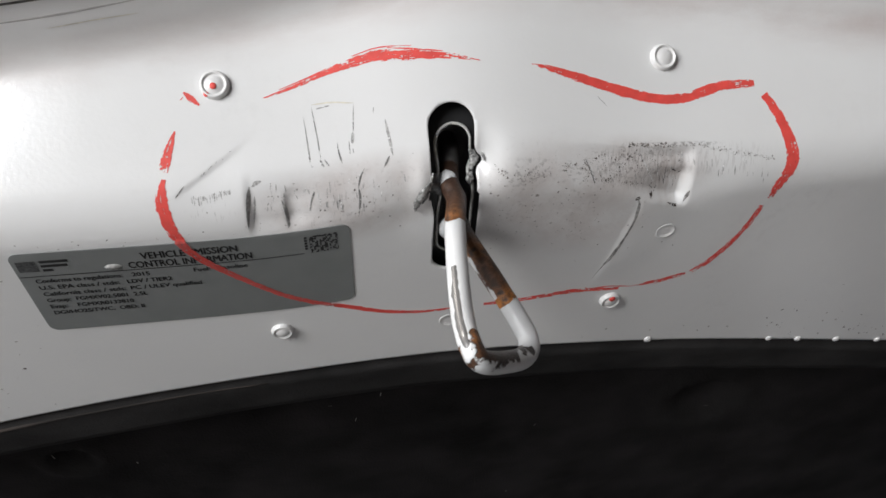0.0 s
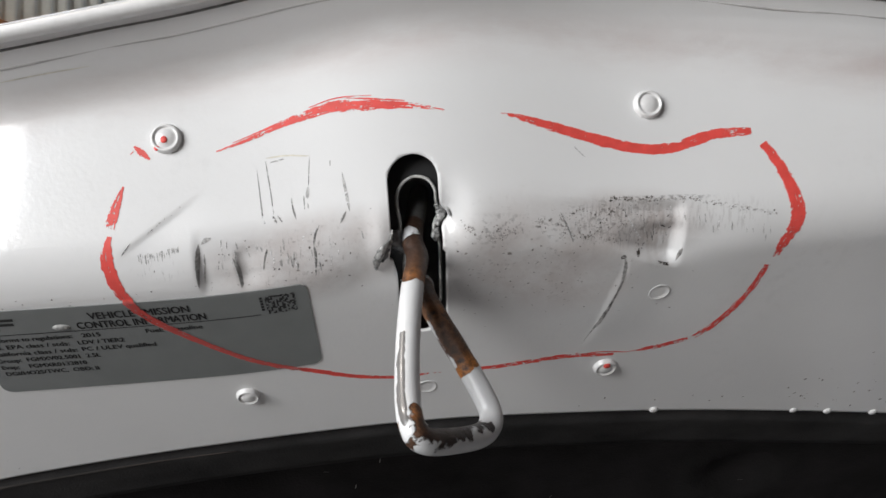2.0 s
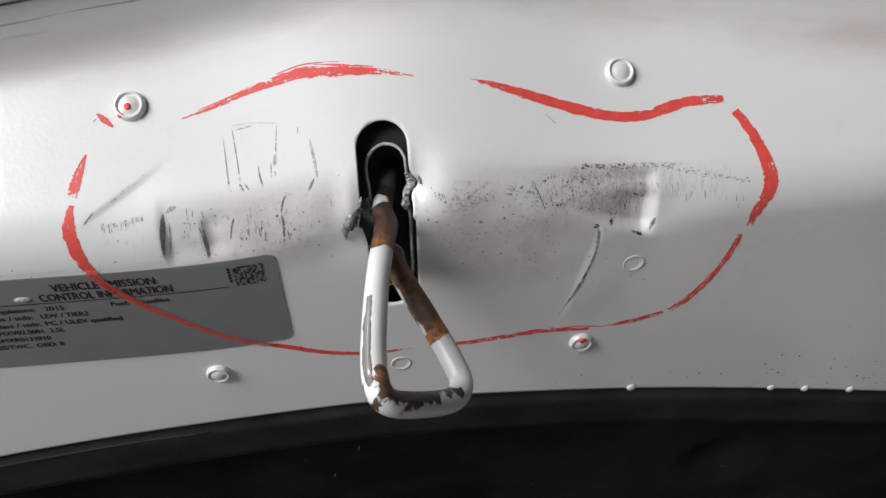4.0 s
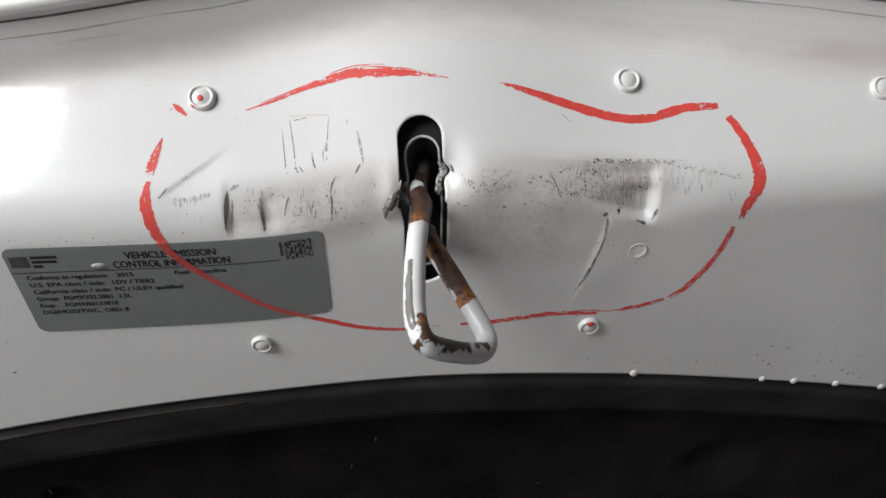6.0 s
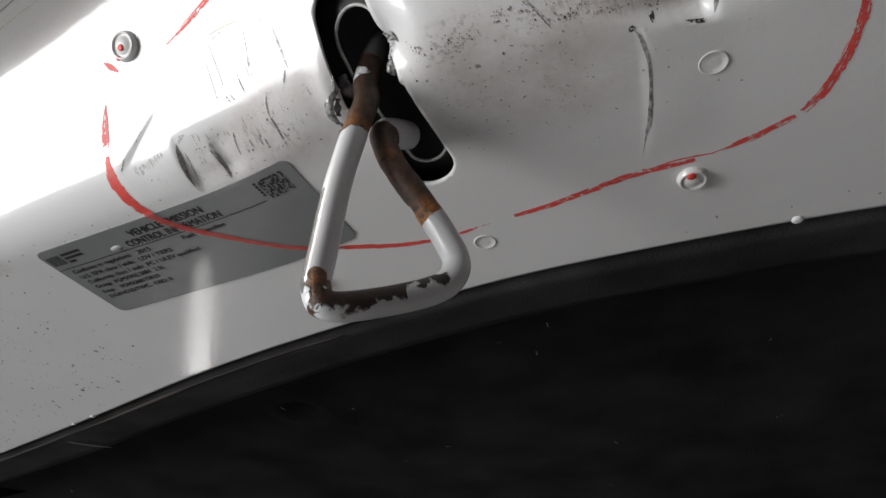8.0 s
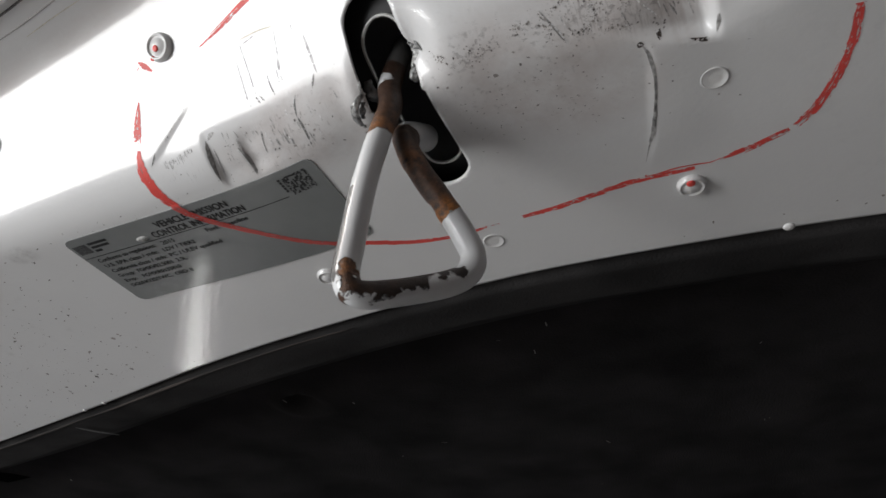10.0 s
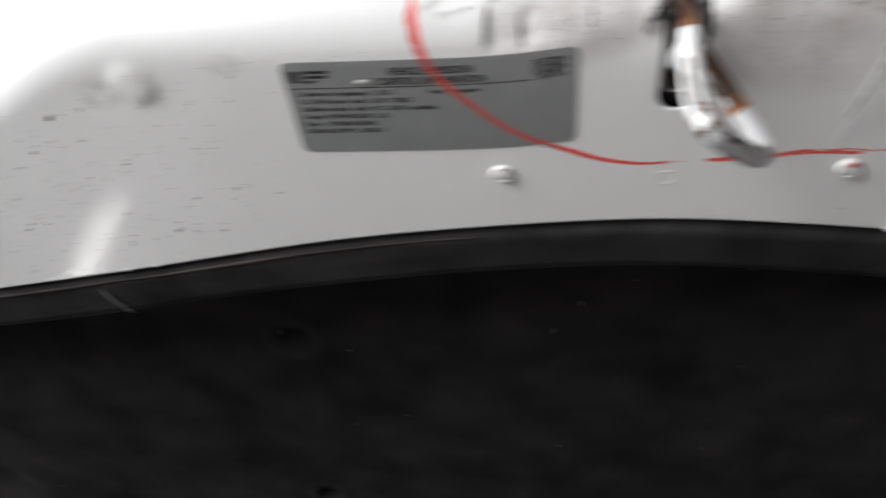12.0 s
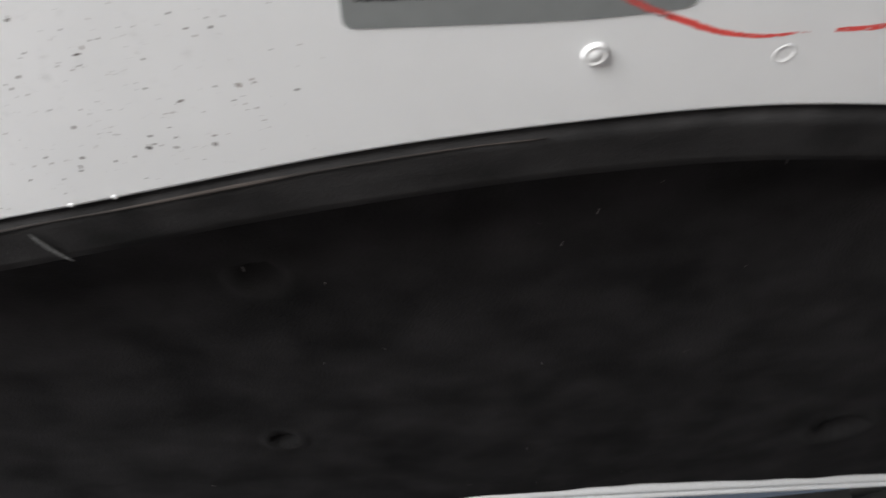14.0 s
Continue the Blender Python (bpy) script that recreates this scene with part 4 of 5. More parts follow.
# upright scratches above the flattened stretch, with their hooked ends
for pts, width in [([(-0.0631, 0.0346), (-0.0625, 0.0250), (-0.0618, 0.0146), (-0.0610, 0.0129)], (0.0002, 0.0004, 0.0006, 0.0003)),
                   ([(-0.0595, 0.0376), (-0.0583, 0.0259), (-0.0575, 0.0158)], 0.0004), ([(-0.0421, 0.0358), (-0.0427, 0.0300), (-0.0432, 0.0246)], (0.0002, 0.0003, 0.0005)),
                   ([(-0.0502, 0.0215), (-0.0499, 0.0173), (-0.0488, 0.0124)], (0.0002, 0.0006, 0.0007)), ([(-0.0453, 0.0210), (-0.0453, 0.0156)], 0.0004), ([(-0.0439, 0.0178), (-0.0438, 0.0157)], 0.0003),
                   ([(-0.0340, 0.0331), (-0.0342, 0.0306)], 0.0003), ([(-0.0579, 0.0152), (-0.0565, 0.0122)], 0.0008), ([(-0.0559, 0.0151), (-0.0543, 0.0122)], 0.0006), ([(0.0640, 0.0330), (0.0680, 0.0290)], 0.0003)]:
    mark(pts, width)
mark([(-0.0434, 0.0245), (-0.0440, 0.0197)], 0.0013, SCUFF)
mark([(-0.0297, 0.0272), (-0.0288, 0.0201), (-0.0278, 0.0115)], (0.0008, 0.0011, 0.0010), SCUFF)
mark([(-0.0292, 0.0117), (-0.0303, 0.0098), (-0.0318, 0.0074)], (0.0005, 0.0010, 0.0005), SCRAPE)
mark([(-0.0594, 0.0388), (-0.0510, 0.0384), (-0.0418, 0.0364)], 0.0006, PALE)
mark([(-0.0581, 0.0367), (-0.0517, 0.0373)], 0.0006, SCUFF)
mark([(-0.1572, 0.0779), (-0.1400, 0.0806), (-0.1228, 0.0828)], 0.0004, PALE)
# gouges in the flattened stretch
mark([(-0.0878, 0.0082), (-0.0884, 0.0050), (-0.0891, 0.0000), (-0.0899, -0.0060), (-0.0904, -0.0108)], (0.0006, 0.0015, 0.0017, 0.0011, 0.0004), GOUGE, frayed=0.25)
mark([(-0.0868, 0.0080), (-0.0850, 0.0094), (-0.0826, 0.0101)], (0.0010, 0.0016, 0.0008), SCUFF)
mark([(-0.0862, 0.0040), (-0.0868, -0.0020), (-0.0879, -0.0090)], (0.0006, 0.0009, 0.0004), SCUFF)
mark([(-0.0756, 0.0009), (-0.0745, -0.0027), (-0.0737, -0.0070), (-0.0736, -0.0114), (-0.0742, -0.0132)], (0.0004, 0.0014, 0.0018, 0.0015, 0.0006), GOUGE)
mark([(-0.0764, 0.0004), (-0.0753, -0.0040), (-0.0746, -0.0090)], 0.0003, BARED)
mark([(-0.0615, 0.0027), (-0.0632, -0.0020), (-0.0644, -0.0073)], (0.0008, 0.0006, 0.0003))
mark([(-0.0399, 0.0086), (-0.0420, 0.0052), (-0.0431, 0.0012)], (0.0003, 0.0008, 0.0006))
mark([(-0.0431, 0.0012), (-0.0428, -0.0040), (-0.0438, -0.0129)], (0.0005, 0.0010, 0.0004))
mark([(-0.0508, -0.0021), (-0.0510, -0.0079)], 0.0004, BARED)
mark([(-0.0410, 0.0080), (-0.0428, 0.0048)], 0.0004, BARED)
# grooves at the foot of the slanting crease
mark([(-0.1172, 0.0064), (-0.1134, 0.0108)], 0.0004)
rng = random.Random(31)
for _ in range(14):
    x = rng.uniform(-0.107, -0.094)
    v = 0.0139 + 0.70 * (x + 0.1068) + rng.uniform(-0.0002, 0.0006)
    mark([(x, v), (x + rng.uniform(0.0002, 0.0009), v + rng.uniform(0.0003, 0.0009))], rng.uniform(0.0001, 0.0003), rng.choice((SCUFF, SCUFF, SCRAPE)))
# scored pair and the dirt-lipped corner of the other facet
mark([(0.0558, 0.0055), (0.0584, -0.0002), (0.0610, -0.0068)], (0.0004, 0.0007, 0.0003))
mark([(0.0568, 0.0040), (0.0594, -0.0015), (0.0617, -0.0068)], (0.0002, 0.0005, 0.0004), BARED)
mark([(0.0616, 0.0028), (0.0625, -0.0012)], 0.0004, BARED)
mark([(0.0630, 0.0026), (0.0636, -0.0010)], 0.0003, BARED)
mark([(0.1318, 0.0045), (0.1326, 0.0011)], 0.0004, BARED)
mark([(0.1334, 0.0042), (0.1338, 0.0014)], 0.0003, BARED)
mark([(0.0836, 0.0064), (0.0870, 0.0000), (0.0917, -0.0077)], (0.0004, 0.0006, 0.0004), BARED)
mark([(0.1091, -0.0113), (0.1085, -0.0145), (0.1072, -0.0180)], (0.0006, 0.0012, 0.0003), GOUGE)
mark([(0.0988, -0.0166), (0.1022, -0.0184), (0.1046, -0.0190)], (0.0004, 0.0010, 0.0013), CAKED)
mark([(0.0902, -0.0090), (0.0900, -0.0114), (0.0897, -0.0138)], (0.0006, 0.0017, 0.0010), CAKED)
mark([(0.0930, -0.0090), (0.0918, -0.0120)], 0.0006, CAKED)
# curved scratch with its stepped shoulder
mark([(0.0829, -0.0130), (0.0840, -0.0146)], 0.0022, CAKED)
mark([(0.0838, -0.0140), (0.0850, -0.0185), (0.0851, -0.0280), (0.0830, -0.0396), (0.0793, -0.0536), (0.0767, -0.0602), (0.0728, -0.0711)], (0.0012, 0.0013, 0.0011, 0.0010, 0.0015, 0.0008, 0.0003), GOUGE)
mark([(0.0828, -0.0440), (0.0806, -0.0500), (0.0785, -0.0545)], (0.0002, 0.0005, 0.0003), SCRAPE)
rng = random.Random(12)
for _ in range(22):
    x, v = rng.uniform(0.080, 0.1035), rng.uniform(-0.006, 0.010)
    mark([(x, v), (x + rng.uniform(0.0, 0.0016), v - rng.uniform(0.002, 0.0065))], rng.uniform(0.0002, 0.0005), rng.choice((SCRAPE, SCUFF, CAKED, BARED)))
for _ in range(12):
    x, v = rng.uniform(0.106, 0.146), rng.uniform(0.000, 0.006)
    mark([(x, v - 0.24 * (x - 0.118)), (x + 0.0005, v - 0.24 * (x - 0.118) - rng.uniform(0.002, 0.005))], rng.uniform(0.0002, 0.0004), rng.choice((SCUFF, BARED)))
for _ in range(22):
    x, v = rng.gauss(-0.048, 0.011), rng.uniform(-0.008, 0.006)
    mark([(x, v), (x + rng.uniform(-0.001, 0.0006), v - rng.uniform(0.002, 0.006))], rng.uniform(0.0002, 0.0005), rng.choice((SCUFF, SCUFF, BARED, BARED)))
for _ in range(14):
    x, v = rng.uniform(-0.086, -0.066), rng.uniform(-0.006, 0.009)
    mark([(x, v), (x + rng.uniform(-0.001, 0.0006), v - rng.uniform(0.0015, 0.005))], rng.uniform(0.0002, 0.0004), rng.choice((SCUFF, BARED)))
for _ in range(60):
    x = rng.uniform(-0.1125, -0.0955)
    v = 0.0060 + 0.22 * max(x + 0.104, 0) + rng.uniform(-0.0007, 0.0007)
    mark([(x, v), (x + rng.uniform(-0.0003, 0.0002), v - rng.uniform(0.0008, 0.0042) * (1 - 60 * max(x + 0.104, 0)))], rng.uniform(0.0001, 0.00035), rng.choice((SCUFF, SCUFF, SCUFF, BARED)))

rng = random.Random(4)
verts, faces = [], []


def fleck(x, v, r, lean=None):
    k0, st = len(verts), rng.uniform(0.35, 0.9)
    a0 = rng.random() * 6 if lean is None else lean + rng.gauss(0, 0.25)
    for k in range(7):
        a = math.tau * k / 7
        p, q = r * rng.uniform(0.6, 1.25) * math.cos(a), r * st * rng.uniform(0.6, 1.25) * math.sin(a)
        verts.append(spot(x + p * math.cos(a0) - q * math.sin(a0), v + p * math.sin(a0) + q * math.cos(a0), 0.0001)[0])
    faces.append(tuple(range(k0, k0 + 7)))


for x, v, r in [(-0.2581, -0.0978, 0.0016), (-0.2505, -0.1234, 0.0014), (-0.2331, -0.0911, 0.0015), (-0.3933, -0.1071, 0.0014), (-0.3180, -0.0270, 0.0024), (-0.2985, -0.0310, 0.0020), (-0.5256, -0.0325, 0.0020),
                (-0.4269, -0.1007, 0.0013), (-0.3117, -0.1216, 0.0014), (-0.3736, -0.0767, 0.0012), (-0.3387, -0.0378, 0.0012), (-0.2896, -0.0697, 0.0013), (-0.3075, -0.0471, 0.0012), (-0.2674, -0.1240, 0.0012), (-0.2788, -0.1227, 0.0014)]:
    fleck(x, v, r)
for x, v, r in [(-0.4716, -0.0066, 0.0012), (-0.4506, -0.0061, 0.0010), (-0.4028, -0.0107, 0.0010), (-0.3715, -0.0173, 0.0010), (-0.3353, -0.0354, 0.0009), (-0.3543, -0.0395, 0.0009), (-0.3837, -0.0520, 0.0010), (-0.3695, -0.0742, 0.0011),
                (-0.3639, -0.0763, 0.0008), (-0.3484, -0.0707, 0.0007), (-0.3053, -0.1010, 0.0010), (-0.2866, -0.0674, 0.0009), (-0.2699, -0.0904, 0.0007), (-0.2055, -0.0726, 0.0007), (-0.2099, -0.0950, 0.0009), (-0.2762, -0.1162, 0.0010),
                (-0.2658, -0.1179, 0.0010), (-0.2492, -0.1181, 0.0012), (-0.3089, -0.1174, 0.0011), (-0.3888, -0.1029, 0.0012), (-0.4215, -0.0957, 0.0012), (-0.3600, -0.1027, 0.0009)]:
    fleck(x, v, r)
for x, v, r in [(0.0347, -0.0138, 0.0012), (0.0442, -0.0114, 0.0007), (0.0168, -0.0139, 0.0006), (0.0136, -0.0129, 0.0006), (0.1004, -0.0004, 0.0012), (0.1036, -0.0015, 0.0009), (0.1019, 0.0046, 0.0008), (0.0436, -0.0310, 0.0006),
                (-0.0505, -0.0089, 0.0009), (-0.0598, -0.0067, 0.0007), (-0.0389, -0.0067, 0.0006), (-0.0451, -0.0110, 0.0005), (-0.0305, -0.0168, 0.0006), (0.0912, -0.1166, 0.0006), (0.1567, -0.1250, 0.0008), (0.2031, -0.1326, 0.0009), (0.1590, 0.0020, 0.0011)]:
    fleck(x, v, r)
# spatter thrown against the fold, in clots: place, reach along and across, lean, number
for cx, cv, rx, rv, lean, count in [(0.0193, -0.0031, 0.0040, 0.0018, -0.9, 26), (0.0301, -0.0042, 0.0055, 0.0026, 0.2, 60), (0.0479, 0.0006, 0.0040, 0.0020, 0.4, 34), (0.0565, 0.0015, 0.0022, 0.0040, 0.2, 42), (0.0670, -0.0042, 0.0036, 0.0012, 0.0, 40),
                                    (0.0725, 0.0022, 0.0012, 0.0040, 0.0, 34), (0.0766, -0.0058, 0.0020, 0.0010, 0.0, 16), (0.0637, 0.0067, 0.0040, 0.0018, 0.5, 26), (0.0805, -0.0060, 0.0018, 0.0012, 0.0, 18), (0.0760, 0.0075, 0.0050, 0.0028, 0.0, 40),
                                    (0.0700, 0.0000, 0.0120, 0.0060, 0.0, 90), (0.0900, 0.0030, 0.0100, 0.0070, 0.0, 60), (-0.0430, -0.0020, 0.0070, 0.0075, 0.0, 22)]:
    for _ in range(count):
        a, b2 = rng.gauss(0, rx * 0.6), rng.gauss(0, rv * 0.6)
        fleck(cx + a * math.cos(lean) - b2 * math.sin(lean), cv + a * math.sin(lean) + b2 * math.cos(lean), rng.choice((0.00012, 0.0002, 0.0002, 0.0003, 0.0003, 0.0005)) * rng.uniform(0.7, 1.2), 1.4)
# dirt caught along the upper lip of the facet
for _ in range(150):
    x = 0.0768 + 0.072 * rng.random() ** 1.35
    fleck(x, 0.0122 - 0.235 * max(x - 0.1085, 0) + rng.gauss(0, 0.0005), rng.choice((0.0002, 0.0003, 0.0004, 0.0006)) * (1 if x < 0.115 else 0.7), 0.0)
for _ in range(560):
    x = rng.gauss(-0.32, 0.085)
    if -0.56 < x < -0.192:
        fleck(x, rng.uniform(section(round(x, 5))[1][0] + 0.006, -0.012), rng.choice((0.0002, 0.0002, 0.0003, 0.0003, 0.0004, 0.0004, 0.0005, 0.0006, 0.0008)), 0.5)
for _ in range(70):
    fleck(rng.uniform(0.015, 0.066), rng.gauss(-0.028, 0.010), rng.choice((0.0002, 0.0003, 0.0004)), 0.1)
for _ in range(55):
    x = rng.uniform(0.19, 0.32)
    fleck(x, section(round(x, 5))[1][0] + abs(rng.gauss(0, 0.022)) + 0.004, rng.choice((0.0003, 0.0004, 0.0006, 0.0009)))
for _ in range(60):
    fleck(rng.gauss(0.050, 0.035), rng.gauss(-0.028, 0.016), rng.choice((0.0002, 0.0003, 0.0004, 0.0005)))
for _ in range(30):
    fleck(rng.gauss(-0.050, 0.022), rng.gauss(-0.006, 0.008), rng.choice((0.0002, 0.0003, 0.0004)))
for _ in range(25):
    fleck(rng.uniform(-0.19, -0.06), rng.gauss(-0.010, 0.003), rng.choice((0.0002, 0.0003, 0.0004)))
for k in range(12):
    x = 0.075 + 0.02 * k + rng.uniform(-0.006, 0.006)
    fleck(x, section(round(x, 5))[1][0] + rng.uniform(0.006, 0.014), rng.choice((0.0006, 0.0009)))
part("grit", mesh_of("grit", verts, faces, GRIT), hood, "specks of dark road grit")["kind"] = "stuff"

DROP_MESH = turned("sealant_drop", [(0.0023, -0.002), (0.0024, 0.0001), (0.0020, 0.0007), (0.0012, 0.0010), (0.0005, 0.0011)], BUTTON, 14)
for x in [0.1204, 0.2037, 0.2254, 0.255, 0.2879, -0.3257, -0.3044, -0.4430, -0.4663]:
    on_panel(part("sealant_drop", DROP_MESH, hood), x, section(round(x, 5))[1][0] + 0.0008, 0.0, rng.uniform(0.55, 0.8) if x < 0 else rng.uniform(0.75, 1.1))

def burr(x, v, sx, sy, sz, turn, seed):
    bm = bmesh.new()
    bmesh.ops.create_icosphere(bm, subdivisions=3, radius=1)
    for w in bm.verts:
        k = 1 + 0.5 * noise.noise(w.co * 1.8 + Vector((seed, 0, 0))) + 0.35 * noise.noise(w.co * 5 + Vector((seed, 3, 0)))
        w.co = Vector((w.co.x * sx, w.co.y * sy, w.co.z * sz)) * k
    me = bpy.data.meshes.new("curled_burr")
    bm.to_mesh(me)
    bm.free()
    me.materials.append(TORN)
    on_panel(part("curled_burr", me, hood, "curled burr of torn bare metal"), x, v, 0.0008, 1.0, turn)


def torn(rows, name, text, material, gauge=0.0007, crumple=0.0):
    """A torn strip of sheet through rows of x, v, lift and width, uneven and as thick as its gauge."""
    line = glide(rows, 8)
    verts, n, across = [], len(line) - 1, 6
    for i, (x, v, lift, w) in enumerate(line):
        a, b = line[max(i - 1, 0)], line[min(i + 1, n)]
        d = Vector((b[0] - a[0], b[1] - a[1])).normalized()
        for k in range(across + 1):
            h = (k / across - 0.5) * w * (1 + 0.3 * noise.noise((i * 0.5, k // 4 * 6, rows[0][0] * 900)))
            up = lift + crumple * (noise.noise((x * 520 + k * 0.6, v * 520, 3)) + 0.5 * noise.noise((x * 1300 + k, v * 1300, 9))) + 0.18 * w * (1 - (2 * k / across - 1) ** 2)
            verts.append(spot(x - d.y * h, v + d.x * h, up)[0])
    w = across + 1
    faces = [(i * w + k, i * w + k + 1, i * w + w + k + 1, i * w + w + k) for i in range(n) for k in range(across)]
    ob = part(name, mesh_of(name, verts, faces, material), hood, text)
    ob.modifiers.new("gauge", "SOLIDIFY").thickness = gauge


torn([(-0.0126, -0.0030, -0.0004, 0.0014), (-0.0150, -0.0042, 0.0014, 0.0019), (-0.0174, -0.0064, 0.0026, 0.0024), (-0.0189, -0.0100, 0.0022, 0.0024), (-0.0194, -0.0138, 0.0010, 0.0012)], "curled_burr", "curled burr of torn bare metal", TORN, crumple=0.0004)
torn([(-0.0140, -0.0058, 0.0004, 0.0010), (-0.0156, -0.0082, 0.0014, 0.0016), (-0.0170, -0.0110, 0.0010, 0.0008)], "curled_burr", "dark curled burr of torn metal", STEEL, crumple=0.0003)
torn([(0.0064, 0.0092, -0.0066, 0.0014), (0.0076, 0.0066, -0.0058, 0.0028), (0.0084, 0.0030, -0.0052, 0.0040), (0.0078, -0.0010, -0.0054, 0.0034), (0.0062, -0.0050, -0.0066, 0.0018)], "crumpled_edge", "crumpled bright edge of torn steel", TORN, crumple=0.0006)
torn([(0.0060, -0.0056, -0.0056, 0.0016), (0.0054, -0.0082, -0.0050, 0.0030), (0.0058, -0.0112, -0.0060, 0.0014)], "crumpled_edge", "crumpled bright edge of torn steel", TORN, crumple=0.0006)
torn([(-0.0108, -0.0004, -0.0040, 0.0020), (-0.0112, -0.0050, -0.0030, 0.0046), (-0.0092, -0.0100, -0.0044, 0.0042), (-0.0082, -0.0150, -0.0062, 0.0018)], "crumpled_edge", "dark folded edge of torn steel", STEEL, crumple=0.0006)
burr(-0.0194, -0.0152, 0.0006, 0.0009, 0.0006, 0, 5)
burr(0.0112, 0.0045, 0.0005, 0.0020, 0.0007, 20, 11)
burr(-0.0125, -0.0010, 0.0006, 0.0022, 0.0007, -15, 14)

# ---- front of the car under the hood ----
car = thing("car", "white front end of the car with its hood raised", "car")
PLASTIC = mat("black_plastic", (0.02, 0.02, 0.02), 0.6, 0, 0, 0.2, 30)
RUBBER = mat("black_rubber", (0.018, 0.018, 0.018), 0.85, 0, 0, 0.2, 60)
ALLOY = mat("grey_alloy", (0.45, 0.45, 0.45), 0.4, 0.8, 0, 0.1, 40)
CHROME = mat("bright_chrome", (0.90, 0.89, 0.86), 0.12, 1.0, 0, 0.03, 60, 0.0002, 90)
LENS = mat("clear_lamp_lens", (0.30, 0.30, 0.31), 0.15, 0, 0.8, 0.1, 30)


def fluted(s):
    """A row of added chrome flutes, angled so the panel mirrors a bright streak."""
    verts, faces = [], []
    n = Vector((0.134 * -s, -0.563, 0.815)).normalized()
    u = n.cross(Vector((0, 1, 0))).normalized()
    w = n.cross(u)
    for k in range(20):
        c = Vector((s * (0.785 + 0.0085 * k), 0.585 + 0.0135 * k, 0.75))
        i = len(verts)
        verts += [c + u * (0.015 * a) + w * (0.0085 * b) for a, b in ((-1, -1), (1, -1), (1, 1), (-1, 1))]
        faces.append((i, i + 1, i + 2, i + 3))
    me = mesh_of("streak_flutes", verts, faces, CHROME, False)
    return me


for s in (-1, 1):
    part("fender", box_mesh("fender", (min(s * 0.72, s * 0.92), 0.62, 0.30), (max(s * 0.72, s * 0.92), 1.62, 0.70), BUTTON, 0.05), car, "white fender")
    lamp = part("headlamp", box_mesh("headlamp", (min(s * 0.60, s * 0.88), 0.36, 0.56), (max(s * 0.60, s * 0.88), 0.64, 0.68), LENS, 0.03), car, "clear headlamp")
    part("streak_flutes", fluted(s), lamp, "added chrome flutes that the panel mirrors as a bright streak")
    wheel = part("wheel", turned("wheel", [(0.20, -0.09), (0.20, 0.09), (0.08, 0.06), (0.03, 0.06)], ALLOY), car)
    wheel.matrix_world = pose(s * 0.80, 1.05, 0.32, 0, 90 * s, 0)
    tyre = part("tyre", turned("tyre", [(0.20, -0.10), (0.30, -0.11), (0.32, -0.07), (0.32, 0.07), (0.30, 0.11), (0.20, 0.10), (0.19, 0.09)], RUBBER), wheel, "black rubber tyre")
part("bumper", box_mesh("bumper", (-0.88, 0.20, 0.22), (0.88, 0.42, 0.62), BUTTON, 0.06), car, "white bumper")
part("engine_cover", box_mesh("engine_cover", (-0.62, 0.50, 0.40), (0.62, 1.30, 0.74), PLASTIC, 0.03), car, "black plastic engine cover")
part("cowl", box_mesh("cowl", (-0.90, 1.42, 0.35), (0.90, 1.66, 0.98), PLASTIC, 0.03), car, "black plastic cowl")
for s in (-1, 1):
    tv, tf = tube([(s * 0.62, 1.46, 0.97), (s * 0.62, 1.40, 1.00), (s * 0.62, rear(s * 0.62) + 0.010, 1.938 - 0.695 * rear(s * 0.62))], 0.012, 8)
    part("hinge", mesh_of("hinge", tv, tf, PLASTIC), car, "hood hinge arm")

# ---- the shed round the car ----
ground = tagged(new("ground", box_mesh("ground", (-60, -60, -0.2), (60, 60, 0), CONCRETE)), "grey concrete yard", "ground", kind="structure")


def corrugated(name, x0, x1, z0, z1, y, pitch=0.068, depth=0.028):
    n = int((x1 - x0) / pitch * 8)
    verts, faces = [], []
    for i in range(n + 1):
        x = x0 + (x1 - x0) * i / n
        d = depth / 2 * math.sin(math.tau * x / pitch)
        verts += [(x, y + d, z0), (x, y + d, z1)]
    faces = [(2 * i, 2 * i + 2, 2 * i + 3, 2 * i + 1) for i in range(n)]
    return mesh_of(name, verts, faces, SHEET)


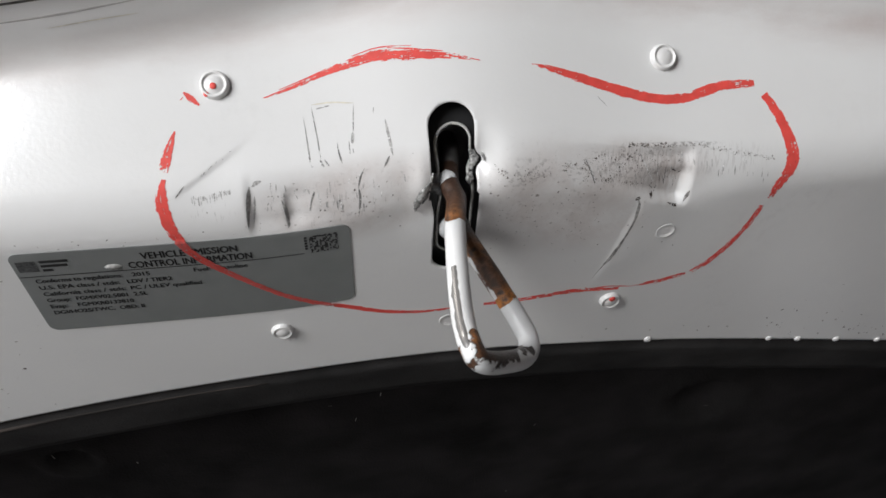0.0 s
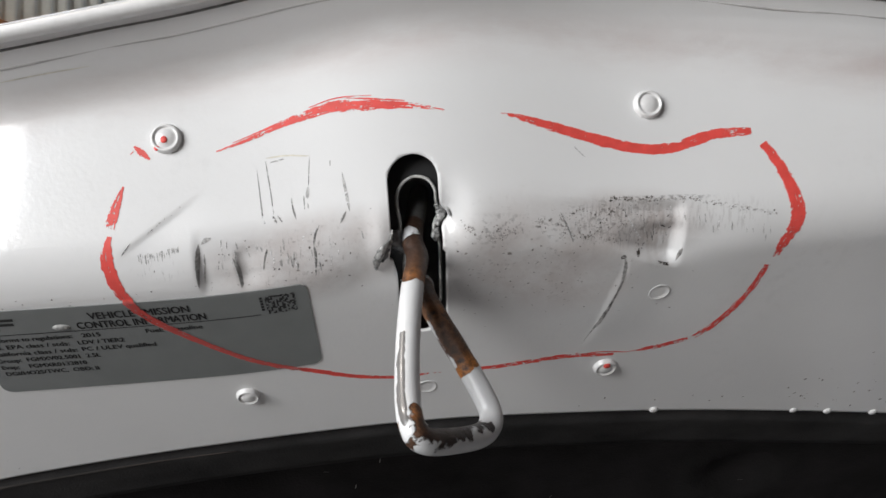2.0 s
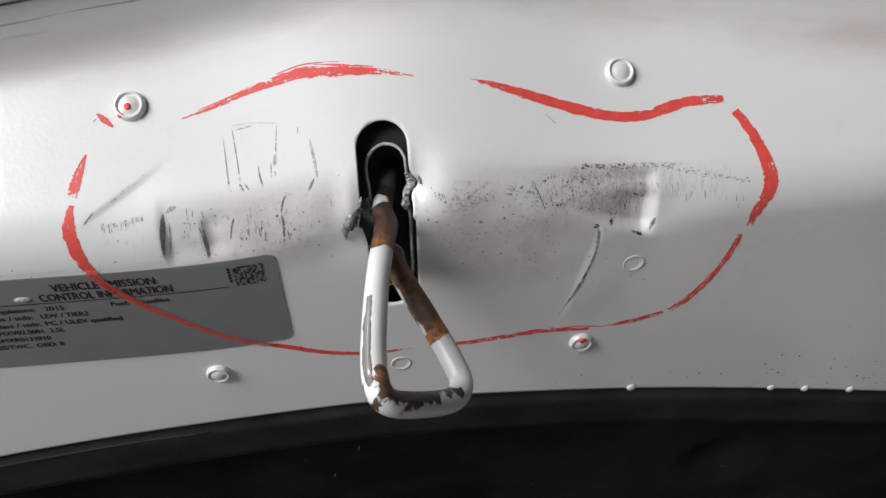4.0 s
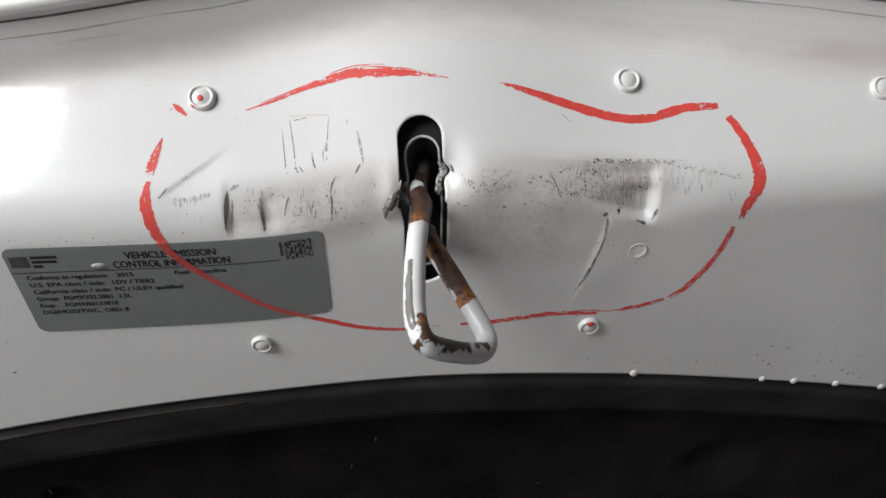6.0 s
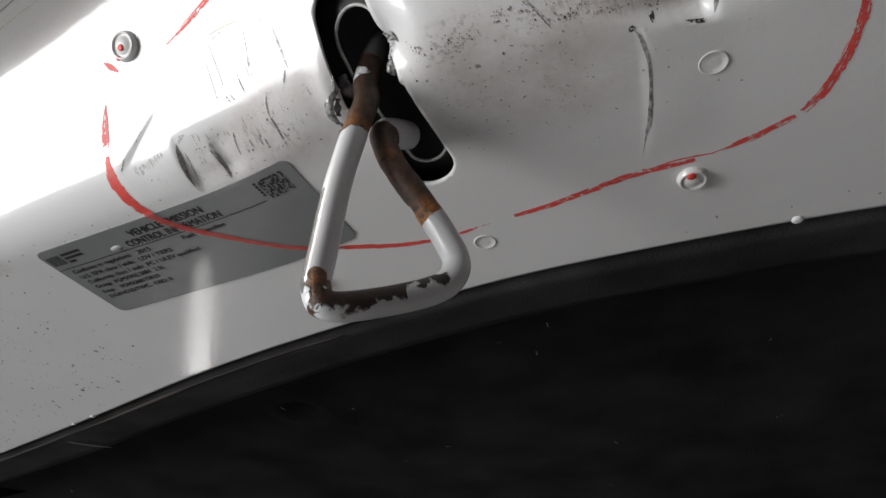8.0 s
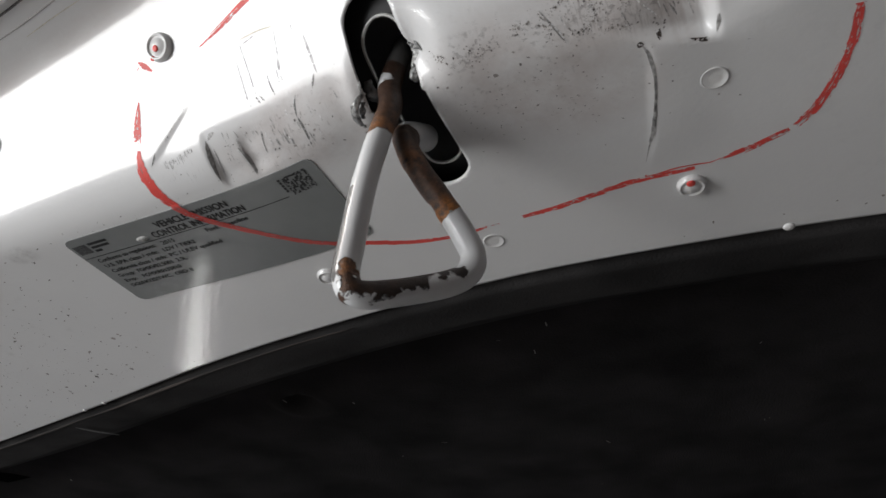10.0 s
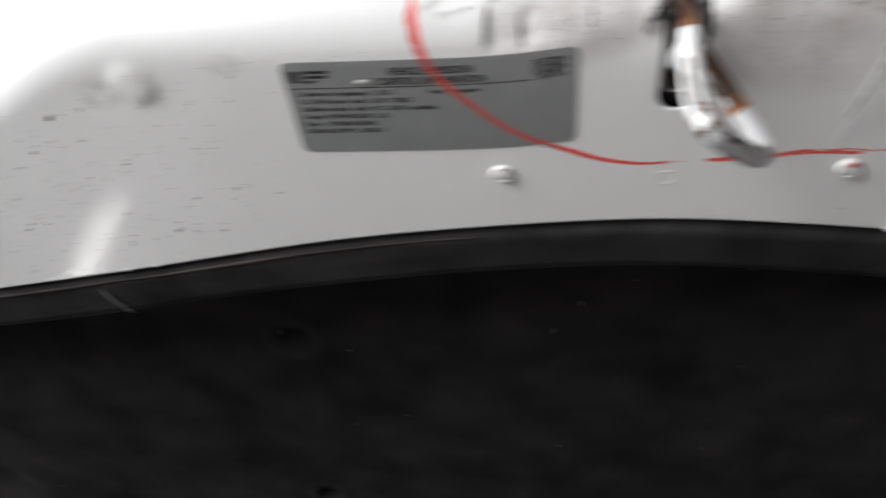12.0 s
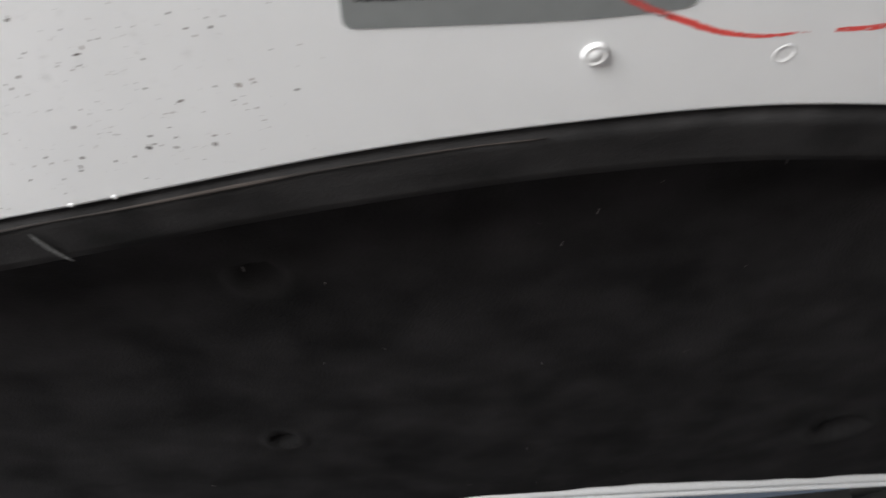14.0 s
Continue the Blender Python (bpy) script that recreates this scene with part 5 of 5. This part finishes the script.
BACK = pose(-2.21, 1.90, 0, 0, 0, 51)
wall = tagged(new("wall_back", corrugated("wall_back", -3.0, 3.4, 3.075, 4.2, 0.0)), "corrugated zinc sheet cladding", "wall", kind="structure")
wall.modifiers.new("gauge", "SOLIDIFY").thickness = 0.002
wall.matrix_world = BACK
beam = tagged(new("beam", box_mesh("beam", (-3.0, -0.07, 2.80), (3.4, -0.012, 3.062), TIMBER, 0.004)), "orange stained timber beam under the sheets", "beam", kind="structure")
beam.matrix_world = BACK
lower = tagged(new("wall_lower", box_mesh("wall_lower", (-3.0, -0.06, 0), (3.4, 0.09, 2.795), WALL)), "plain grey wall under the beam", "wall", kind="structure")
lower.matrix_world = BACK


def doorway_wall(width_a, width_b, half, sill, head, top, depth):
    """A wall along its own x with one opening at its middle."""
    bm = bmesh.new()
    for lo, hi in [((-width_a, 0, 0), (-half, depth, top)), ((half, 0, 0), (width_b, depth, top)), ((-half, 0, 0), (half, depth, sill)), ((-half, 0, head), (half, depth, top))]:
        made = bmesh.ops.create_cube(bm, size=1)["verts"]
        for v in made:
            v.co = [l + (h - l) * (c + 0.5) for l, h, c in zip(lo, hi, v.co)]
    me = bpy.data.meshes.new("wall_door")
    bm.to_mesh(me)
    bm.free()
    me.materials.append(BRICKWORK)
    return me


# unseen wall added to frame the daylight lamp and block the sky beside it
door = tagged(new("wall_door", doorway_wall(1.5, 2.25, 0.76, 1.30, 2.80, 4.2, 0.15)), "unseen dull brown wall added round the daylight lamp, with an open bay", "wall", kind="structure")
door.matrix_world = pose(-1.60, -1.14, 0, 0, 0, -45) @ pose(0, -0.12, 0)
# unseen roof and walls, added to block the sky and darken the bounce
roof = tagged(new("ceiling", box_mesh("ceiling", (-1.4, -2.7, 4.2), (4.0, 3.0, 4.26), BRICKWORK)), "unseen dull brown roof added to block the sky", "ceiling", kind="structure")
front = tagged(new("wall_front", box_mesh("wall_front", (-0.12, -2.9, 0), (4.0, -2.7, 4.2), BRICKWORK)), "unseen dull brown wall added to cut the fill light", "wall", kind="structure")
side = tagged(new("wall_side", box_mesh("wall_side", (4.0, -2.9, 0), (4.2, 3.0, 4.2), BRICKWORK)), "unseen dull brown wall added to cut the fill light", "wall", kind="structure")
